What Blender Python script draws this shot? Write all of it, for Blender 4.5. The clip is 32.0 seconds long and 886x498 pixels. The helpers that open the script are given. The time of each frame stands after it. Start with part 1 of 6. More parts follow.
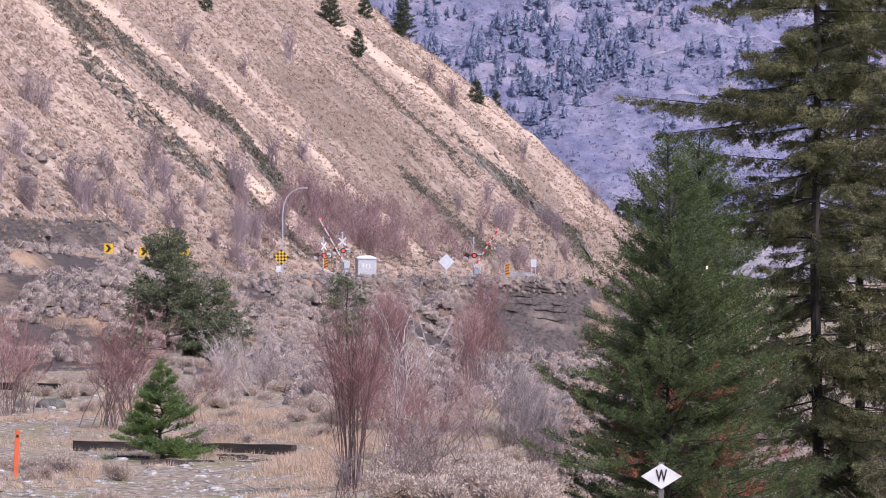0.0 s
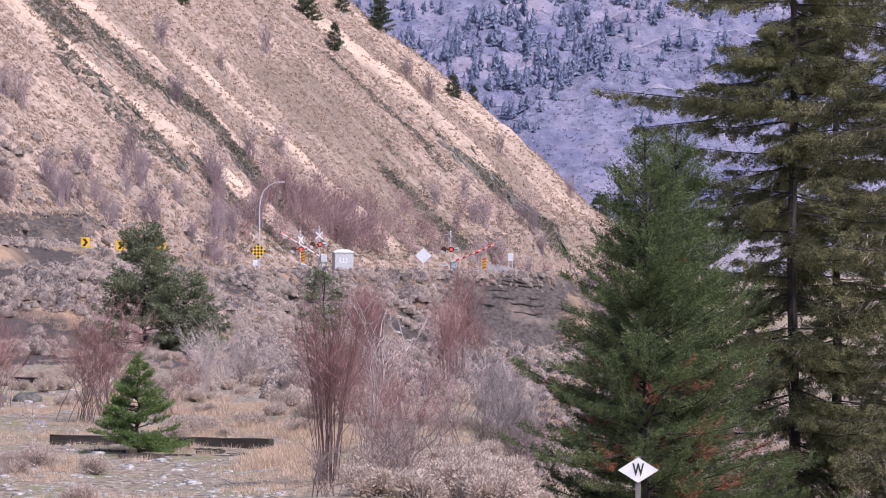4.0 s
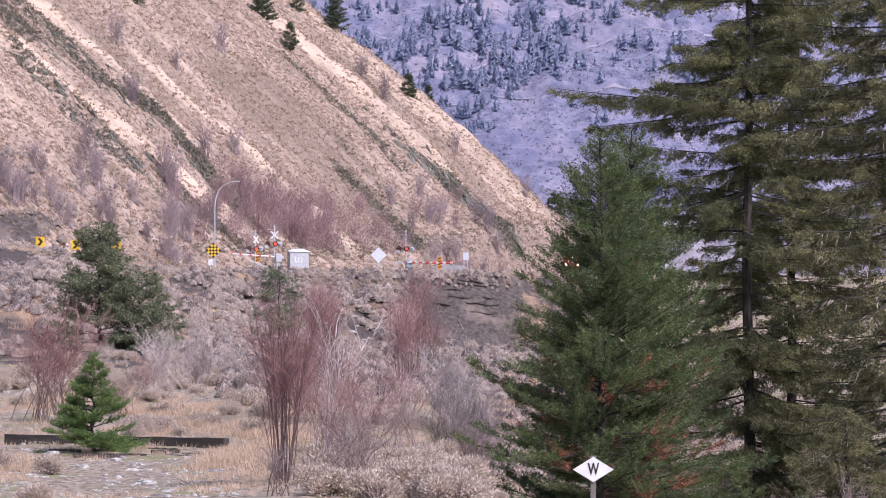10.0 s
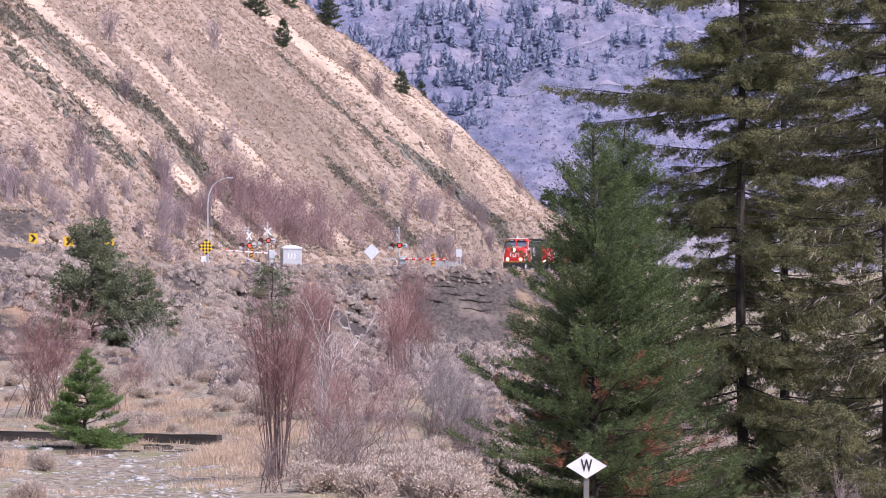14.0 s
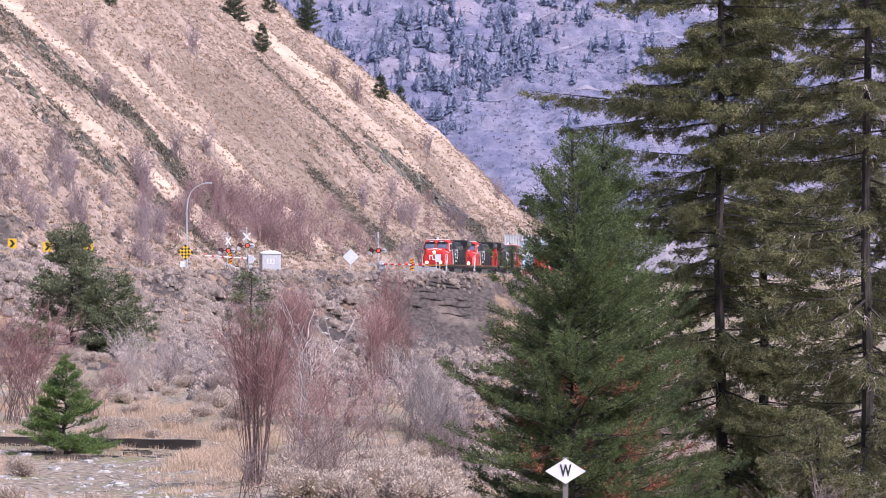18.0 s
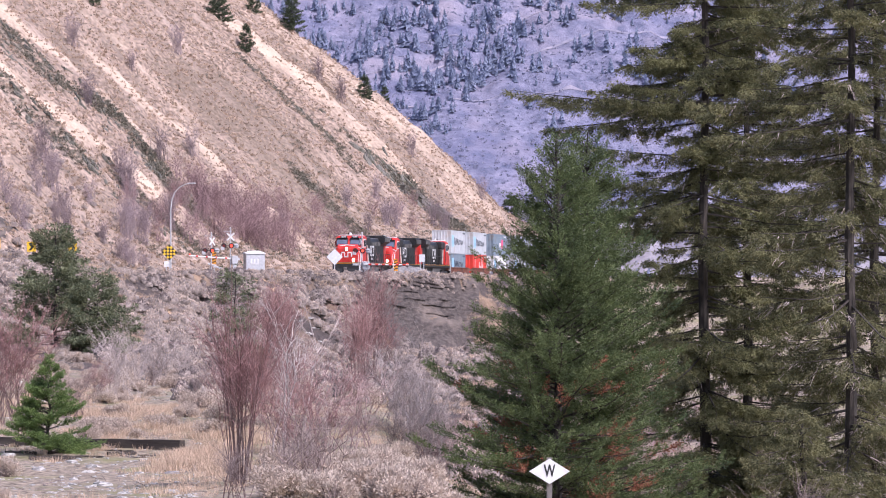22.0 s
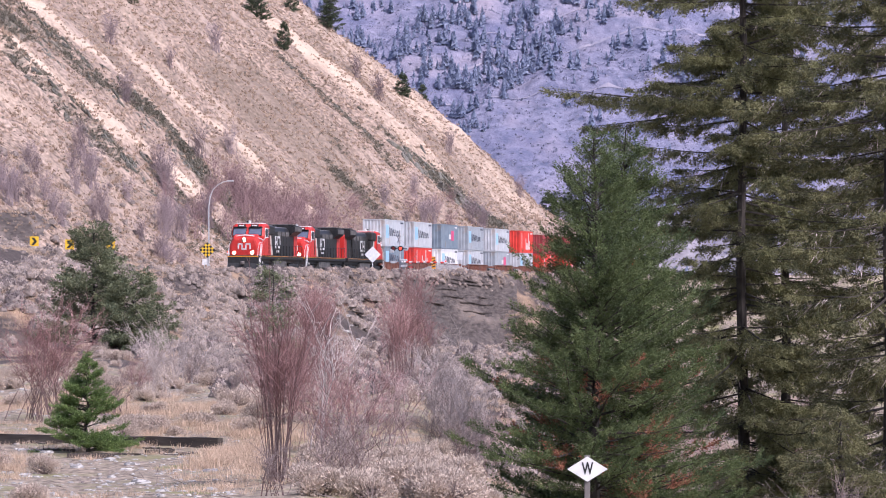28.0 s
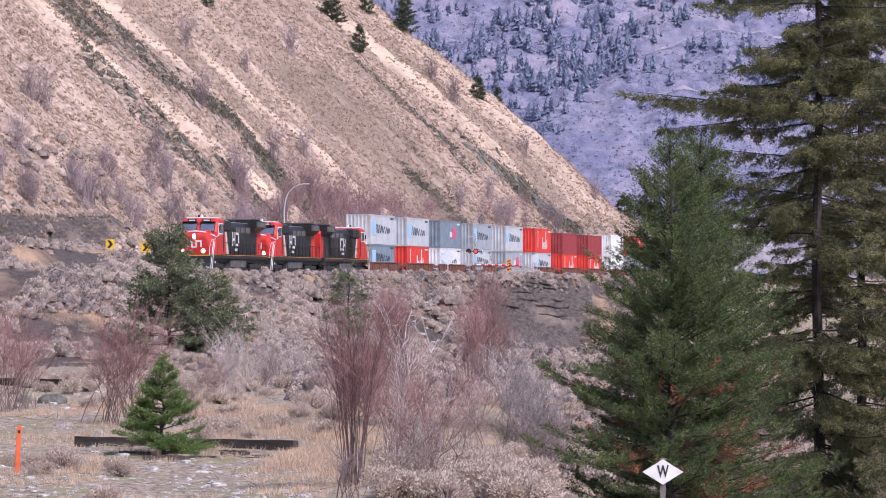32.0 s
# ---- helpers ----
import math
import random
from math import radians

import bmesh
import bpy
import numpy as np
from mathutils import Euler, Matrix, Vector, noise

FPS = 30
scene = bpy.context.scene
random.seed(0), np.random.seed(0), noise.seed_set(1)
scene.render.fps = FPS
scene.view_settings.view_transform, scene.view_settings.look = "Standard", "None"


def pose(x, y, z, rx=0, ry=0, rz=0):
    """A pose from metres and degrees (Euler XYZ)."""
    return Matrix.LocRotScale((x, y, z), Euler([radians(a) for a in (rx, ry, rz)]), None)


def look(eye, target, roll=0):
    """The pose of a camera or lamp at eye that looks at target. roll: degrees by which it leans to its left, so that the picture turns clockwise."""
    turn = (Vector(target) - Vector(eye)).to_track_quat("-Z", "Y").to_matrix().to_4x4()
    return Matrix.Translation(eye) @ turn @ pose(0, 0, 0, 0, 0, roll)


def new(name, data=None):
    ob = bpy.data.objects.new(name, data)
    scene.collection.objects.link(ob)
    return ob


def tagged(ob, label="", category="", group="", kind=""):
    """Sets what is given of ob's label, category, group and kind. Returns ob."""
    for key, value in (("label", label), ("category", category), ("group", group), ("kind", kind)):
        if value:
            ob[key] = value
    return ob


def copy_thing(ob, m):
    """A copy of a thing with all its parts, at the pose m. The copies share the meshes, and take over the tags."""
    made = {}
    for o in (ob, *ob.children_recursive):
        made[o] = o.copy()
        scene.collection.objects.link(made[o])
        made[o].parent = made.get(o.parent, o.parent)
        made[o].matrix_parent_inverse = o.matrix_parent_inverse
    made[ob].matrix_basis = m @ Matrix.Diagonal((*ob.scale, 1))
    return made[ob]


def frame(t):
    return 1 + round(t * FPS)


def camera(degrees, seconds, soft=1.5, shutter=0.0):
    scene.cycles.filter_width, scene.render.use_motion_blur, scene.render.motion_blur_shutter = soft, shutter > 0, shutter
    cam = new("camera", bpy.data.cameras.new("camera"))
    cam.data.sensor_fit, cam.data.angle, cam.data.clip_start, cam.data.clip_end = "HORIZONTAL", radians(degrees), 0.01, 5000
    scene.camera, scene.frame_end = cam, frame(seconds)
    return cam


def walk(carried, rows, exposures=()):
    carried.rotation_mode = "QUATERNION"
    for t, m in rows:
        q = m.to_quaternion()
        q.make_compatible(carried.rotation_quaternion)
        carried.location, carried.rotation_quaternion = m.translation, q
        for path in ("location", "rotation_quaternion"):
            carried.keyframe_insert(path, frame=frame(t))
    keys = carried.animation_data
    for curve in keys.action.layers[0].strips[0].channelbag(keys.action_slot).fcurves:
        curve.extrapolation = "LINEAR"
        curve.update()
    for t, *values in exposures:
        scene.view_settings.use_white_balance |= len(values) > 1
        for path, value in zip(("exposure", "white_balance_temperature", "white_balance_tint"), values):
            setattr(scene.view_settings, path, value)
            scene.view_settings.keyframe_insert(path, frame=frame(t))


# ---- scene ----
# The camera stands on a tripod and pans; the eye is the origin, y runs up the valley.
EYE = (0.0, 0.0, 0.0)
PAN = (
    (0, 0.000, 0.000), (0.5, -0.023, 0.038), (1, -0.076, 0.038), (1.5, -0.103, 0.026), (2, -0.101, 0.028), (2.5, -0.133, 0.030),
    (3, -0.178, -0.010), (3.5, -0.224, -0.053), (5.5, -0.575, -0.106), (6, -0.609, -0.106), (6.5, -0.644, -0.099), (7, -0.676, -0.108),
    (7.5, -0.710, -0.101), (8, -0.750, -0.120), (8.5, -0.767, -0.110), (9, -0.807, -0.104), (9.5, -0.855, -0.097), (10, -0.893, -0.088),
    (10.5, -0.910, -0.088), (11, -0.927, -0.097), (11.5, -0.934, -0.108), (12, -0.950, -0.122), (12.5, -0.961, -0.131), (13, -0.974, -0.127),
    (13.5, -0.976, -0.122), (14, -0.984, -0.133), (14.5, -0.984, -0.142), (16.5, -1.018, -0.097), (17, -1.138, -0.076), (17.5, -1.189, -0.065),
    (18, -1.259, -0.065), (18.5, -1.278, -0.070), (19, -1.303, -0.065), (19.5, -1.344, -0.068), (20, -1.371, -0.065), (20.5, -1.362, -0.065),
    (21, -1.382, -0.063), (21.5, -1.417, -0.063), (22, -1.470, -0.063), (22.5, -1.466, -0.063), (23, -1.487, -0.063), (23.5, -1.472, -0.063),
    (24, -1.428, -0.061), (24.5, -1.388, -0.061), (25, -1.314, -0.063), (25.5, -1.246, -0.065), (26, -1.177, -0.061), (26.5, -1.061, -0.061),
    (28.5, -0.950, -0.099), (29, -0.900, -0.095), (29.5, -0.801, -0.091), (30, -0.619, -0.088), (30.5, -0.494, -0.074), (31, -0.344, -0.065),
    (31.5, -0.182, -0.065), (32, 0.021, -0.057),
)
cam = camera(11.63, 32.0, soft=1.02)
walk(cam, [(t, pose(*EYE, 90.566 + tilt, 0, turn)) for t, turn, tilt in PAN],
     exposures=[(t, stops, 5820, 25) for t, stops in ((0.0, 0.2), (3.5, 0.22), (6.0, 0.25), (9.0, 0.29), (12.0, 0.33), (20.0, 0.42), (25.0, 0.43), (29.0, 0.34), (32.0, 0.24))])

# ---- light: a bright overcast afternoon ----
SUN_EL, SUN_AZ = 48.0, 42.0            # degrees up, and round from straight behind the eye to its right
world = bpy.data.worlds.new("world")
scene.world = world
world.use_nodes = True
wn = world.node_tree.nodes
sky = wn.new("ShaderNodeTexSky")
sky.sky_type, sky.sun_disc = "NISHITA", False
sky.sun_elevation, sky.sun_rotation = radians(SUN_EL), radians(180 - SUN_AZ)
sky.dust_density, sky.air_density = 3.0, 1.0
wn["Background"].inputs["Strength"].default_value = 0.115
world.node_tree.links.new(sky.outputs["Color"], wn["Background"].inputs["Color"])
sun = new("sun", bpy.data.lights.new("sun", "SUN"))
sun.data.energy, sun.data.angle, sun.data.color = 3.2, radians(8), (1.0, 0.94, 0.87)
sun.matrix_world = look((90 * math.sin(radians(SUN_AZ)), -90 * math.cos(radians(SUN_AZ)), 90 * math.tan(radians(SUN_EL))), (0, 0, 0))


# ---- materials ----
def mat(name, low, high, scale=4.0, rough=0.9, bump=0.3, stretch=(1, 1, 1), metal=0.0, spot=None, spots=0.0, spot_scale=0.4,
        emit=None, random_mix=0.0, island_mix=0.0, detail=6.0, turn=0.0, leafy=0.0, streak=None, soft=0.1, cover=None, bands=None, harsh=0.5):
    """A two-scale procedural surface: low and high mix by a fine noise, spot lies over them in coarse patches."""
    m = bpy.data.materials.new(name)
    m.use_nodes = True
    nt = m.node_tree
    n, l = nt.nodes, nt.links
    b = n["Principled BSDF"]
    b.inputs["Roughness"].default_value, b.inputs["Metallic"].default_value = rough, metal
    tc, mp = n.new("ShaderNodeTexCoord"), n.new("ShaderNodeMapping")
    mp.inputs["Scale"].default_value = stretch
    if turn:
        vr = n.new("ShaderNodeVectorRotate")
        vr.rotation_type, vr.inputs["Angle"].default_value = "Z_AXIS", radians(turn)
        l.new(tc.outputs["Object"], vr.inputs["Vector"])
        l.new(vr.outputs[0], mp.inputs["Vector"])
    else:
        l.new(tc.outputs["Object"], mp.inputs["Vector"])
    fine = n.new("ShaderNodeTexNoise")
    fine.inputs["Scale"].default_value, fine.inputs["Detail"].default_value, fine.inputs["Roughness"].default_value = scale, detail, harsh
    l.new(mp.outputs[0], fine.inputs["Vector"])
    ramp = n.new("ShaderNodeMapRange")
    ramp.inputs["From Min"].default_value, ramp.inputs["From Max"].default_value = 0.32, 0.68
    l.new(fine.outputs["Fac"], ramp.inputs["Value"])
    fac = ramp.outputs[0]
    for amount, node, socket in ((random_mix, "ShaderNodeObjectInfo", "Random"), (island_mix, "ShaderNodeNewGeometry", "Random Per Island")):
        if amount:
            src, mixer = n.new(node), n.new("ShaderNodeMix")
            mixer.inputs[0].default_value = amount
            l.new(fac, mixer.inputs[2])
            l.new(src.outputs[socket], mixer.inputs[3])
            fac = mixer.outputs[0]
    c = n.new("ShaderNodeMix")
    c.data_type = "RGBA"
    c.inputs[6].default_value, c.inputs[7].default_value = (*low, 1), (*high, 1)
    l.new(fac, c.inputs[0])
    colour = c.outputs[2]
    if spot:
        coarse, cut, c2 = n.new("ShaderNodeTexNoise"), n.new("ShaderNodeMapRange"), n.new("ShaderNodeMix")
        coarse.inputs["Scale"].default_value, coarse.inputs["Detail"].default_value = spot_scale, 5.0
        l.new(mp.outputs[0], coarse.inputs["Vector"])
        cut.inputs["From Min"].default_value, cut.inputs["From Max"].default_value = 0.62 - 0.3 * spots, 0.62 + soft - 0.3 * spots
        l.new(coarse.outputs["Fac"], cut.inputs["Value"])
        c2.data_type = "RGBA"
        c2.inputs[7].default_value = (*spot, 1)
        l.new(cut.outputs[0], c2.inputs[0])
        l.new(colour, c2.inputs[6])
        colour = c2.outputs[2]
    if streak:
        line, cut2, c3, mp2 = n.new("ShaderNodeTexNoise"), n.new("ShaderNodeMapRange"), n.new("ShaderNodeMix"), n.new("ShaderNodeMapping")
        mp2.inputs["Scale"].default_value = streak[2]
        l.new(mp.outputs[0], mp2.inputs["Vector"])
        line.inputs["Scale"].default_value, line.inputs["Detail"].default_value = streak[1], 7.0
        l.new(mp2.outputs[0], line.inputs["Vector"])
        cut2.inputs["From Min"].default_value, cut2.inputs["From Max"].default_value, cut2.inputs["To Max"].default_value = 0.52, 0.74, 0.55
        l.new(line.outputs["Fac"], cut2.inputs["Value"])
        c3.data_type = "RGBA"
        c3.inputs[7].default_value = (*streak[0], 1)
        l.new(cut2.outputs[0], c3.inputs[0])
        l.new(colour, c3.inputs[6])
        colour = c3.outputs[2]
    if bands:                                  # pale and brown swathes of grass with relief light painted in, by the mesh attribute "sward"
        sw, fray, tot = n.new("ShaderNodeAttribute"), n.new("ShaderNodeTexNoise"), n.new("ShaderNodeMath")
        sw.attribute_name = "sward"
        fray.inputs["Scale"].default_value, fray.inputs["Detail"].default_value, fray.inputs["Roughness"].default_value = 0.45, 9.0, 0.78
        l.new(mp.outputs[0], fray.inputs["Vector"])
        tot.operation = "ADD"
        l.new(sw.outputs["Fac"], tot.inputs[0])
        l.new(fray.outputs["Fac"], tot.inputs[1])
        for lo, hi, most, tone in ((0.66, 1.5, 0.85, bands[0]), (0.40, -0.35, 0.62, bands[1])):
            cut3, c6 = n.new("ShaderNodeMapRange"), n.new("ShaderNodeMix")
            cut3.inputs["From Min"].default_value, cut3.inputs["From Max"].default_value, cut3.inputs["To Max"].default_value = lo, hi, most
            l.new(tot.outputs[0], cut3.inputs["Value"])
            c6.data_type = "RGBA"
            c6.inputs[7].default_value = (*tone, 1)
            l.new(cut3.outputs[0], c6.inputs[0])
            l.new(colour, c6.inputs[6])
            colour = c6.outputs[2]
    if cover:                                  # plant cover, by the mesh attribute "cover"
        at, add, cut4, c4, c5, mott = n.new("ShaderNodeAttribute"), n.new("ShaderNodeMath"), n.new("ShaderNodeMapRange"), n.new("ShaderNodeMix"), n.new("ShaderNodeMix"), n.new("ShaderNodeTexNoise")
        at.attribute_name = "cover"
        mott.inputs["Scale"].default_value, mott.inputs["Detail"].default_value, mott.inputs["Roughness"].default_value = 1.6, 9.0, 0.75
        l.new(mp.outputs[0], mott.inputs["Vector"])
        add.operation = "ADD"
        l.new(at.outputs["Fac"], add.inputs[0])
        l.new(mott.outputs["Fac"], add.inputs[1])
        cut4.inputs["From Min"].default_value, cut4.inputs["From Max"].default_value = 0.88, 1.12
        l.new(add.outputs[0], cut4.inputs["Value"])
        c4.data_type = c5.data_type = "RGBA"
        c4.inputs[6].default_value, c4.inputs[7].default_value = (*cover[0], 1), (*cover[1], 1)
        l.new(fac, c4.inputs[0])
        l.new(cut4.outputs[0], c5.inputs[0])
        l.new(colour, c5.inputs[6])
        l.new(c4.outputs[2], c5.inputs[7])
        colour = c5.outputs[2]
    l.new(colour, b.inputs["Base Color"])
    if leafy:
        tr, ms = n.new("ShaderNodeBsdfTranslucent"), n.new("ShaderNodeMixShader")
        ms.inputs[0].default_value = leafy
        l.new(colour, tr.inputs["Color"])
        l.new(b.outputs[0], ms.inputs[1])
        l.new(tr.outputs[0], ms.inputs[2])
        l.new(ms.outputs[0], n["Material Output"].inputs["Surface"])
    if bump:
        bp = n.new("ShaderNodeBump")
        bp.inputs["Strength"].default_value, bp.inputs["Distance"].default_value = bump, 0.5 / scale
        l.new(fine.outputs["Fac"], bp.inputs["Height"])
        l.new(bp.outputs[0], b.inputs["Normal"])
    if emit:
        b.inputs["Emission Color"].default_value, b.inputs["Emission Strength"].default_value = (*emit[0], 1), emit[1]
    return m


M_SOIL = mat("soil", (0.10, 0.078, 0.056), (0.47, 0.385, 0.295), 5.0, 0.95, 1.0, spot=(0.235, 0.225, 0.10), spots=0.45, spot_scale=0.45, soft=0.2, detail=10)
# pale and brown grass tones also stand in for lit ribs and duller hollows
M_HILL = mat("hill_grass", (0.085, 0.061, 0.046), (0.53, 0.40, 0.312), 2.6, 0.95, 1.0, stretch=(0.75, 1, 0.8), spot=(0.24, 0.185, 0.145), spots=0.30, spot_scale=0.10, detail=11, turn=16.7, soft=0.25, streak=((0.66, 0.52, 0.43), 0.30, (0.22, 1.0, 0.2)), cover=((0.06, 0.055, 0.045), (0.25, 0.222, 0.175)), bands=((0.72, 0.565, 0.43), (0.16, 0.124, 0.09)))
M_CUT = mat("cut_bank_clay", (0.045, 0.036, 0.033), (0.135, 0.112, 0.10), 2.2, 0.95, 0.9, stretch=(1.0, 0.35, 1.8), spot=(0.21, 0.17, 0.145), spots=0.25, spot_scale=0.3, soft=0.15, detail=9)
M_SLOPE = mat("slope_soil", (0.038, 0.03, 0.028), (0.115, 0.09, 0.079), 2.5, 0.95, 0.8, spot=(0.40, 0.275, 0.175), spots=0.42, spot_scale=0.13, soft=0.2)
# terrace banks and flats: lilac haze of distance mixed into the base colours
M_SCARP = mat("hazy_pale_bank", (0.20, 0.2, 0.27), (0.36, 0.33, 0.39), 0.15, 0.95, 0.4)
M_FLATS = mat("hazy_pale_flats", (0.20, 0.185, 0.21), (0.35, 0.325, 0.345), 0.2, 0.95, 0.3, spot=(0.24, 0.22, 0.26), spots=0.3, spot_scale=0.03)
M_DARKRED = mat("unlit_red_lens", (0.10, 0.008, 0.008), (0.16, 0.015, 0.012), 2.0, 0.3, 0)
# scrub colour already holds the blue haze of the distance
M_HAZYSCRUB = mat("hazy_far_scrub", (0.2, 0.21, 0.30), (0.30, 0.30, 0.39), 0.4, 0.95, 0, island_mix=0.7)
M_POST = mat("weathered_post_wood", (0.16, 0.145, 0.135), (0.30, 0.28, 0.26), 6.0, 0.9, 0.4, stretch=(1, 1, 0.2))
M_ROCK = mat("rock", (0.055, 0.053, 0.047), (0.26, 0.25, 0.215), 3.0, 0.9, 1.0, spot=(0.12, 0.118, 0.08), spots=0.3, spot_scale=0.8, detail=9, random_mix=0.4)
# blue-violet distance haze is painted into these mountain colours
M_HAZYMOUNT = mat("mountain", (0.085, 0.098, 0.17), (0.30, 0.292, 0.395), 0.13, 0.95, 0.6, spot=(0.125, 0.135, 0.235), spots=0.34, spot_scale=0.022, soft=0.25, detail=14, harsh=0.68, streak=((0.44, 0.375, 0.42), 0.05, (0.6, 0.25, 1.0)))
M_BARK = mat("bark", (0.025, 0.022, 0.02), (0.075, 0.063, 0.055), 9.0, 0.95, 0.6, stretch=(1, 1, 0.3))
M_FIR = mat("fir_needles", (0.042, 0.07, 0.032), (0.21, 0.262, 0.098), 1.6, 0.7, 0, island_mix=0.4, leafy=0.4)
M_HILLFIR = mat("hill_conifer_needles", (0.035, 0.055, 0.035), (0.11, 0.14, 0.075), 1.0, 0.8, 0, island_mix=0.5, leafy=0.3)
M_SPRUCE = mat("spruce_needles", (0.042, 0.052, 0.027), (0.35, 0.345, 0.16), 1.6, 0.75, 0, island_mix=0.3, leafy=0.35)
M_OLIVE = mat("olive_spruce_needles", (0.038, 0.045, 0.025), (0.31, 0.30, 0.145), 1.4, 0.75, 0, island_mix=0.35, leafy=0.4)
M_PINE = mat("pine_needles", (0.07, 0.092, 0.056), (0.31, 0.335, 0.19), 1.2, 0.8, 0, island_mix=0.4, leafy=0.35)
M_DEAD = mat("dead_needles", (0.20, 0.075, 0.045), (0.38, 0.16, 0.09), 3.0, 0.9, 0, island_mix=0.5)
M_RED_TWIG = mat("red_twigs", (0.15, 0.075, 0.073), (0.46, 0.27, 0.25), 1.6, 0.85, 0, island_mix=0.65)
M_STEM = mat("dark_red_brown_stems", (0.085, 0.055, 0.052), (0.24, 0.16, 0.15), 2.5, 0.85, 0, island_mix=0.6)
M_GREY_TWIG = mat("grey_twigs", (0.17, 0.13, 0.12), (0.36, 0.29, 0.27), 2.5, 0.9, 0, island_mix=0.6)
M_PALE_TWIG = mat("pale_twigs", (0.27, 0.22, 0.20), (0.60, 0.52, 0.49), 2.5, 0.9, 0, island_mix=0.5)
M_SAGE = mat("sage_leaves", (0.27, 0.222, 0.19), (0.76, 0.63, 0.53), 0.35, 0.95, 0, island_mix=0.25, random_mix=0.3, leafy=0.1)
M_DARKSAGE = mat("purple_grey_brush", (0.12, 0.10, 0.098), (0.34, 0.285, 0.275), 0.8, 0.95, 0, island_mix=0.3, leafy=0.15)
# woody tone, darkened to stand in for shade inside and under the bush
M_WOODY = mat("shaded_woody_inside", (0.12, 0.10, 0.09), (0.36, 0.30, 0.265), 2.0, 0.95, 0.8)
M_SAGENEAR = mat("soft_sage_leaves", (0.40, 0.328, 0.27), (0.76, 0.64, 0.54), 2.5, 0.95, 0, island_mix=0.55, random_mix=0.25, leafy=0.25)
M_STRAW = mat("dry_grass", (0.42, 0.31, 0.215), (0.86, 0.67, 0.505), 1.0, 0.95, 0, island_mix=0.6, leafy=0.3)
M_HILLSTRAW = mat("bunch_grass", (0.27, 0.198, 0.145), (0.66, 0.515, 0.395), 0.6, 0.95, 0, island_mix=0.6, leafy=0.3)
M_SAPLING = mat("sapling_needles", (0.07, 0.125, 0.04), (0.27, 0.37, 0.12), 2.2, 0.75, 0, island_mix=0.5, leafy=0.4)
M_ROSE_TWIG = mat("rosy_twigs", (0.20, 0.122, 0.118), (0.58, 0.425, 0.40), 1.2, 0.9, 0, island_mix=0.7)
M_THICKET = mat("red_brown_twigs", (0.19, 0.118, 0.122), (0.37, 0.25, 0.25), 2.5, 0.9, 0, island_mix=0.6)
M_HAZE_TWIG = mat("purple_grey_twigs", (0.19, 0.145, 0.155), (0.38, 0.305, 0.32), 2.5, 0.9, 0, island_mix=0.6)
M_BRUSH = mat("grey_green_brush", (0.095, 0.09, 0.07), (0.32, 0.287, 0.225), 2.0, 0.95, 0, island_mix=0.6, leafy=0.25)
# needles far paler and bluer than near ones: haze put into the colour
M_HAZYTREE = mat("hazy_far_conifers", (0.28, 0.325, 0.445), (0.36, 0.405, 0.535), 0.05, 0.9, 0, island_mix=0.4, leafy=0.5)
M_TIMBER = mat("old_timber", (0.025, 0.02, 0.018), (0.08, 0.065, 0.055), 5.0, 0.9, 0.5, stretch=(0.2, 1, 1))
M_STONE = mat("pale_stone", (0.14, 0.133, 0.125), (0.68, 0.65, 0.61), 6.0, 0.9, 0.4, island_mix=0.75)
M_GRAVEL = mat("ballast_gravel", (0.16, 0.15, 0.15), (0.34, 0.32, 0.31), 5.0, 0.95, 0.8)
M_ASPHALT = mat("asphalt", (0.045, 0.045, 0.05), (0.085, 0.085, 0.09), 6.0, 0.9, 0.3)
M_STEEL = mat("worn_steel", (0.20, 0.17, 0.15), (0.34, 0.31, 0.29), 5.0, 0.45, 0.1, metal=0.8)
M_GALV = mat("galvanised_steel", (0.48, 0.49, 0.51), (0.62, 0.63, 0.65), 5.0, 0.55, 0.05, metal=0.3)
M_WHITE = mat("white_paint", (0.66, 0.66, 0.66), (0.82, 0.82, 0.81), 6.0, 0.5, 0.05)
# no metal here: the bluish-white sky reflection is put into the base colour
M_SIGNBACK = mat("sky_white_aluminium", (0.58, 0.60, 0.64), (0.72, 0.74, 0.78), 5.0, 0.4, 0.05)
M_BLACK = mat("black_paint", (0.012, 0.012, 0.013), (0.03, 0.03, 0.03), 4.0, 0.55, 0.05)
M_TANK = mat("dusty_grey_paint", (0.06, 0.06, 0.06), (0.16, 0.15, 0.14), 2.0, 0.7, 0.05)
M_ENGINE = mat("black_hood_paint", (0.007, 0.007, 0.008), (0.022, 0.021, 0.021), 2.0, 0.5, 0.05, spot=(0.032, 0.028, 0.026), spots=0.2)
M_REDPAINT = mat("red_orange_paint", (0.50, 0.026, 0.02), (0.60, 0.042, 0.03), 1.5, 0.45, 0.03)
M_YELLOW = mat("yellow_sign_sheet", (0.78, 0.48, 0.02), (0.86, 0.55, 0.03), 6.0, 0.5, 0.02)
M_ORANGE = mat("orange_plastic", (0.72, 0.13, 0.04), (0.82, 0.18, 0.06), 6.0, 0.6, 0.03)
M_AMBER = mat("amber_sheet", (0.75, 0.30, 0.02), (0.84, 0.36, 0.03), 6.0, 0.5, 0.02)
M_SIGNRED = mat("red_sheet", (0.60, 0.03, 0.02), (0.70, 0.05, 0.04), 6.0, 0.5, 0.02)
M_WELL = mat("brown_well_car_paint", (0.12, 0.045, 0.03), (0.24, 0.10, 0.065), 2.0, 0.7, 0.1, spot=(0.10, 0.06, 0.05), spots=0.25, spot_scale=0.8)
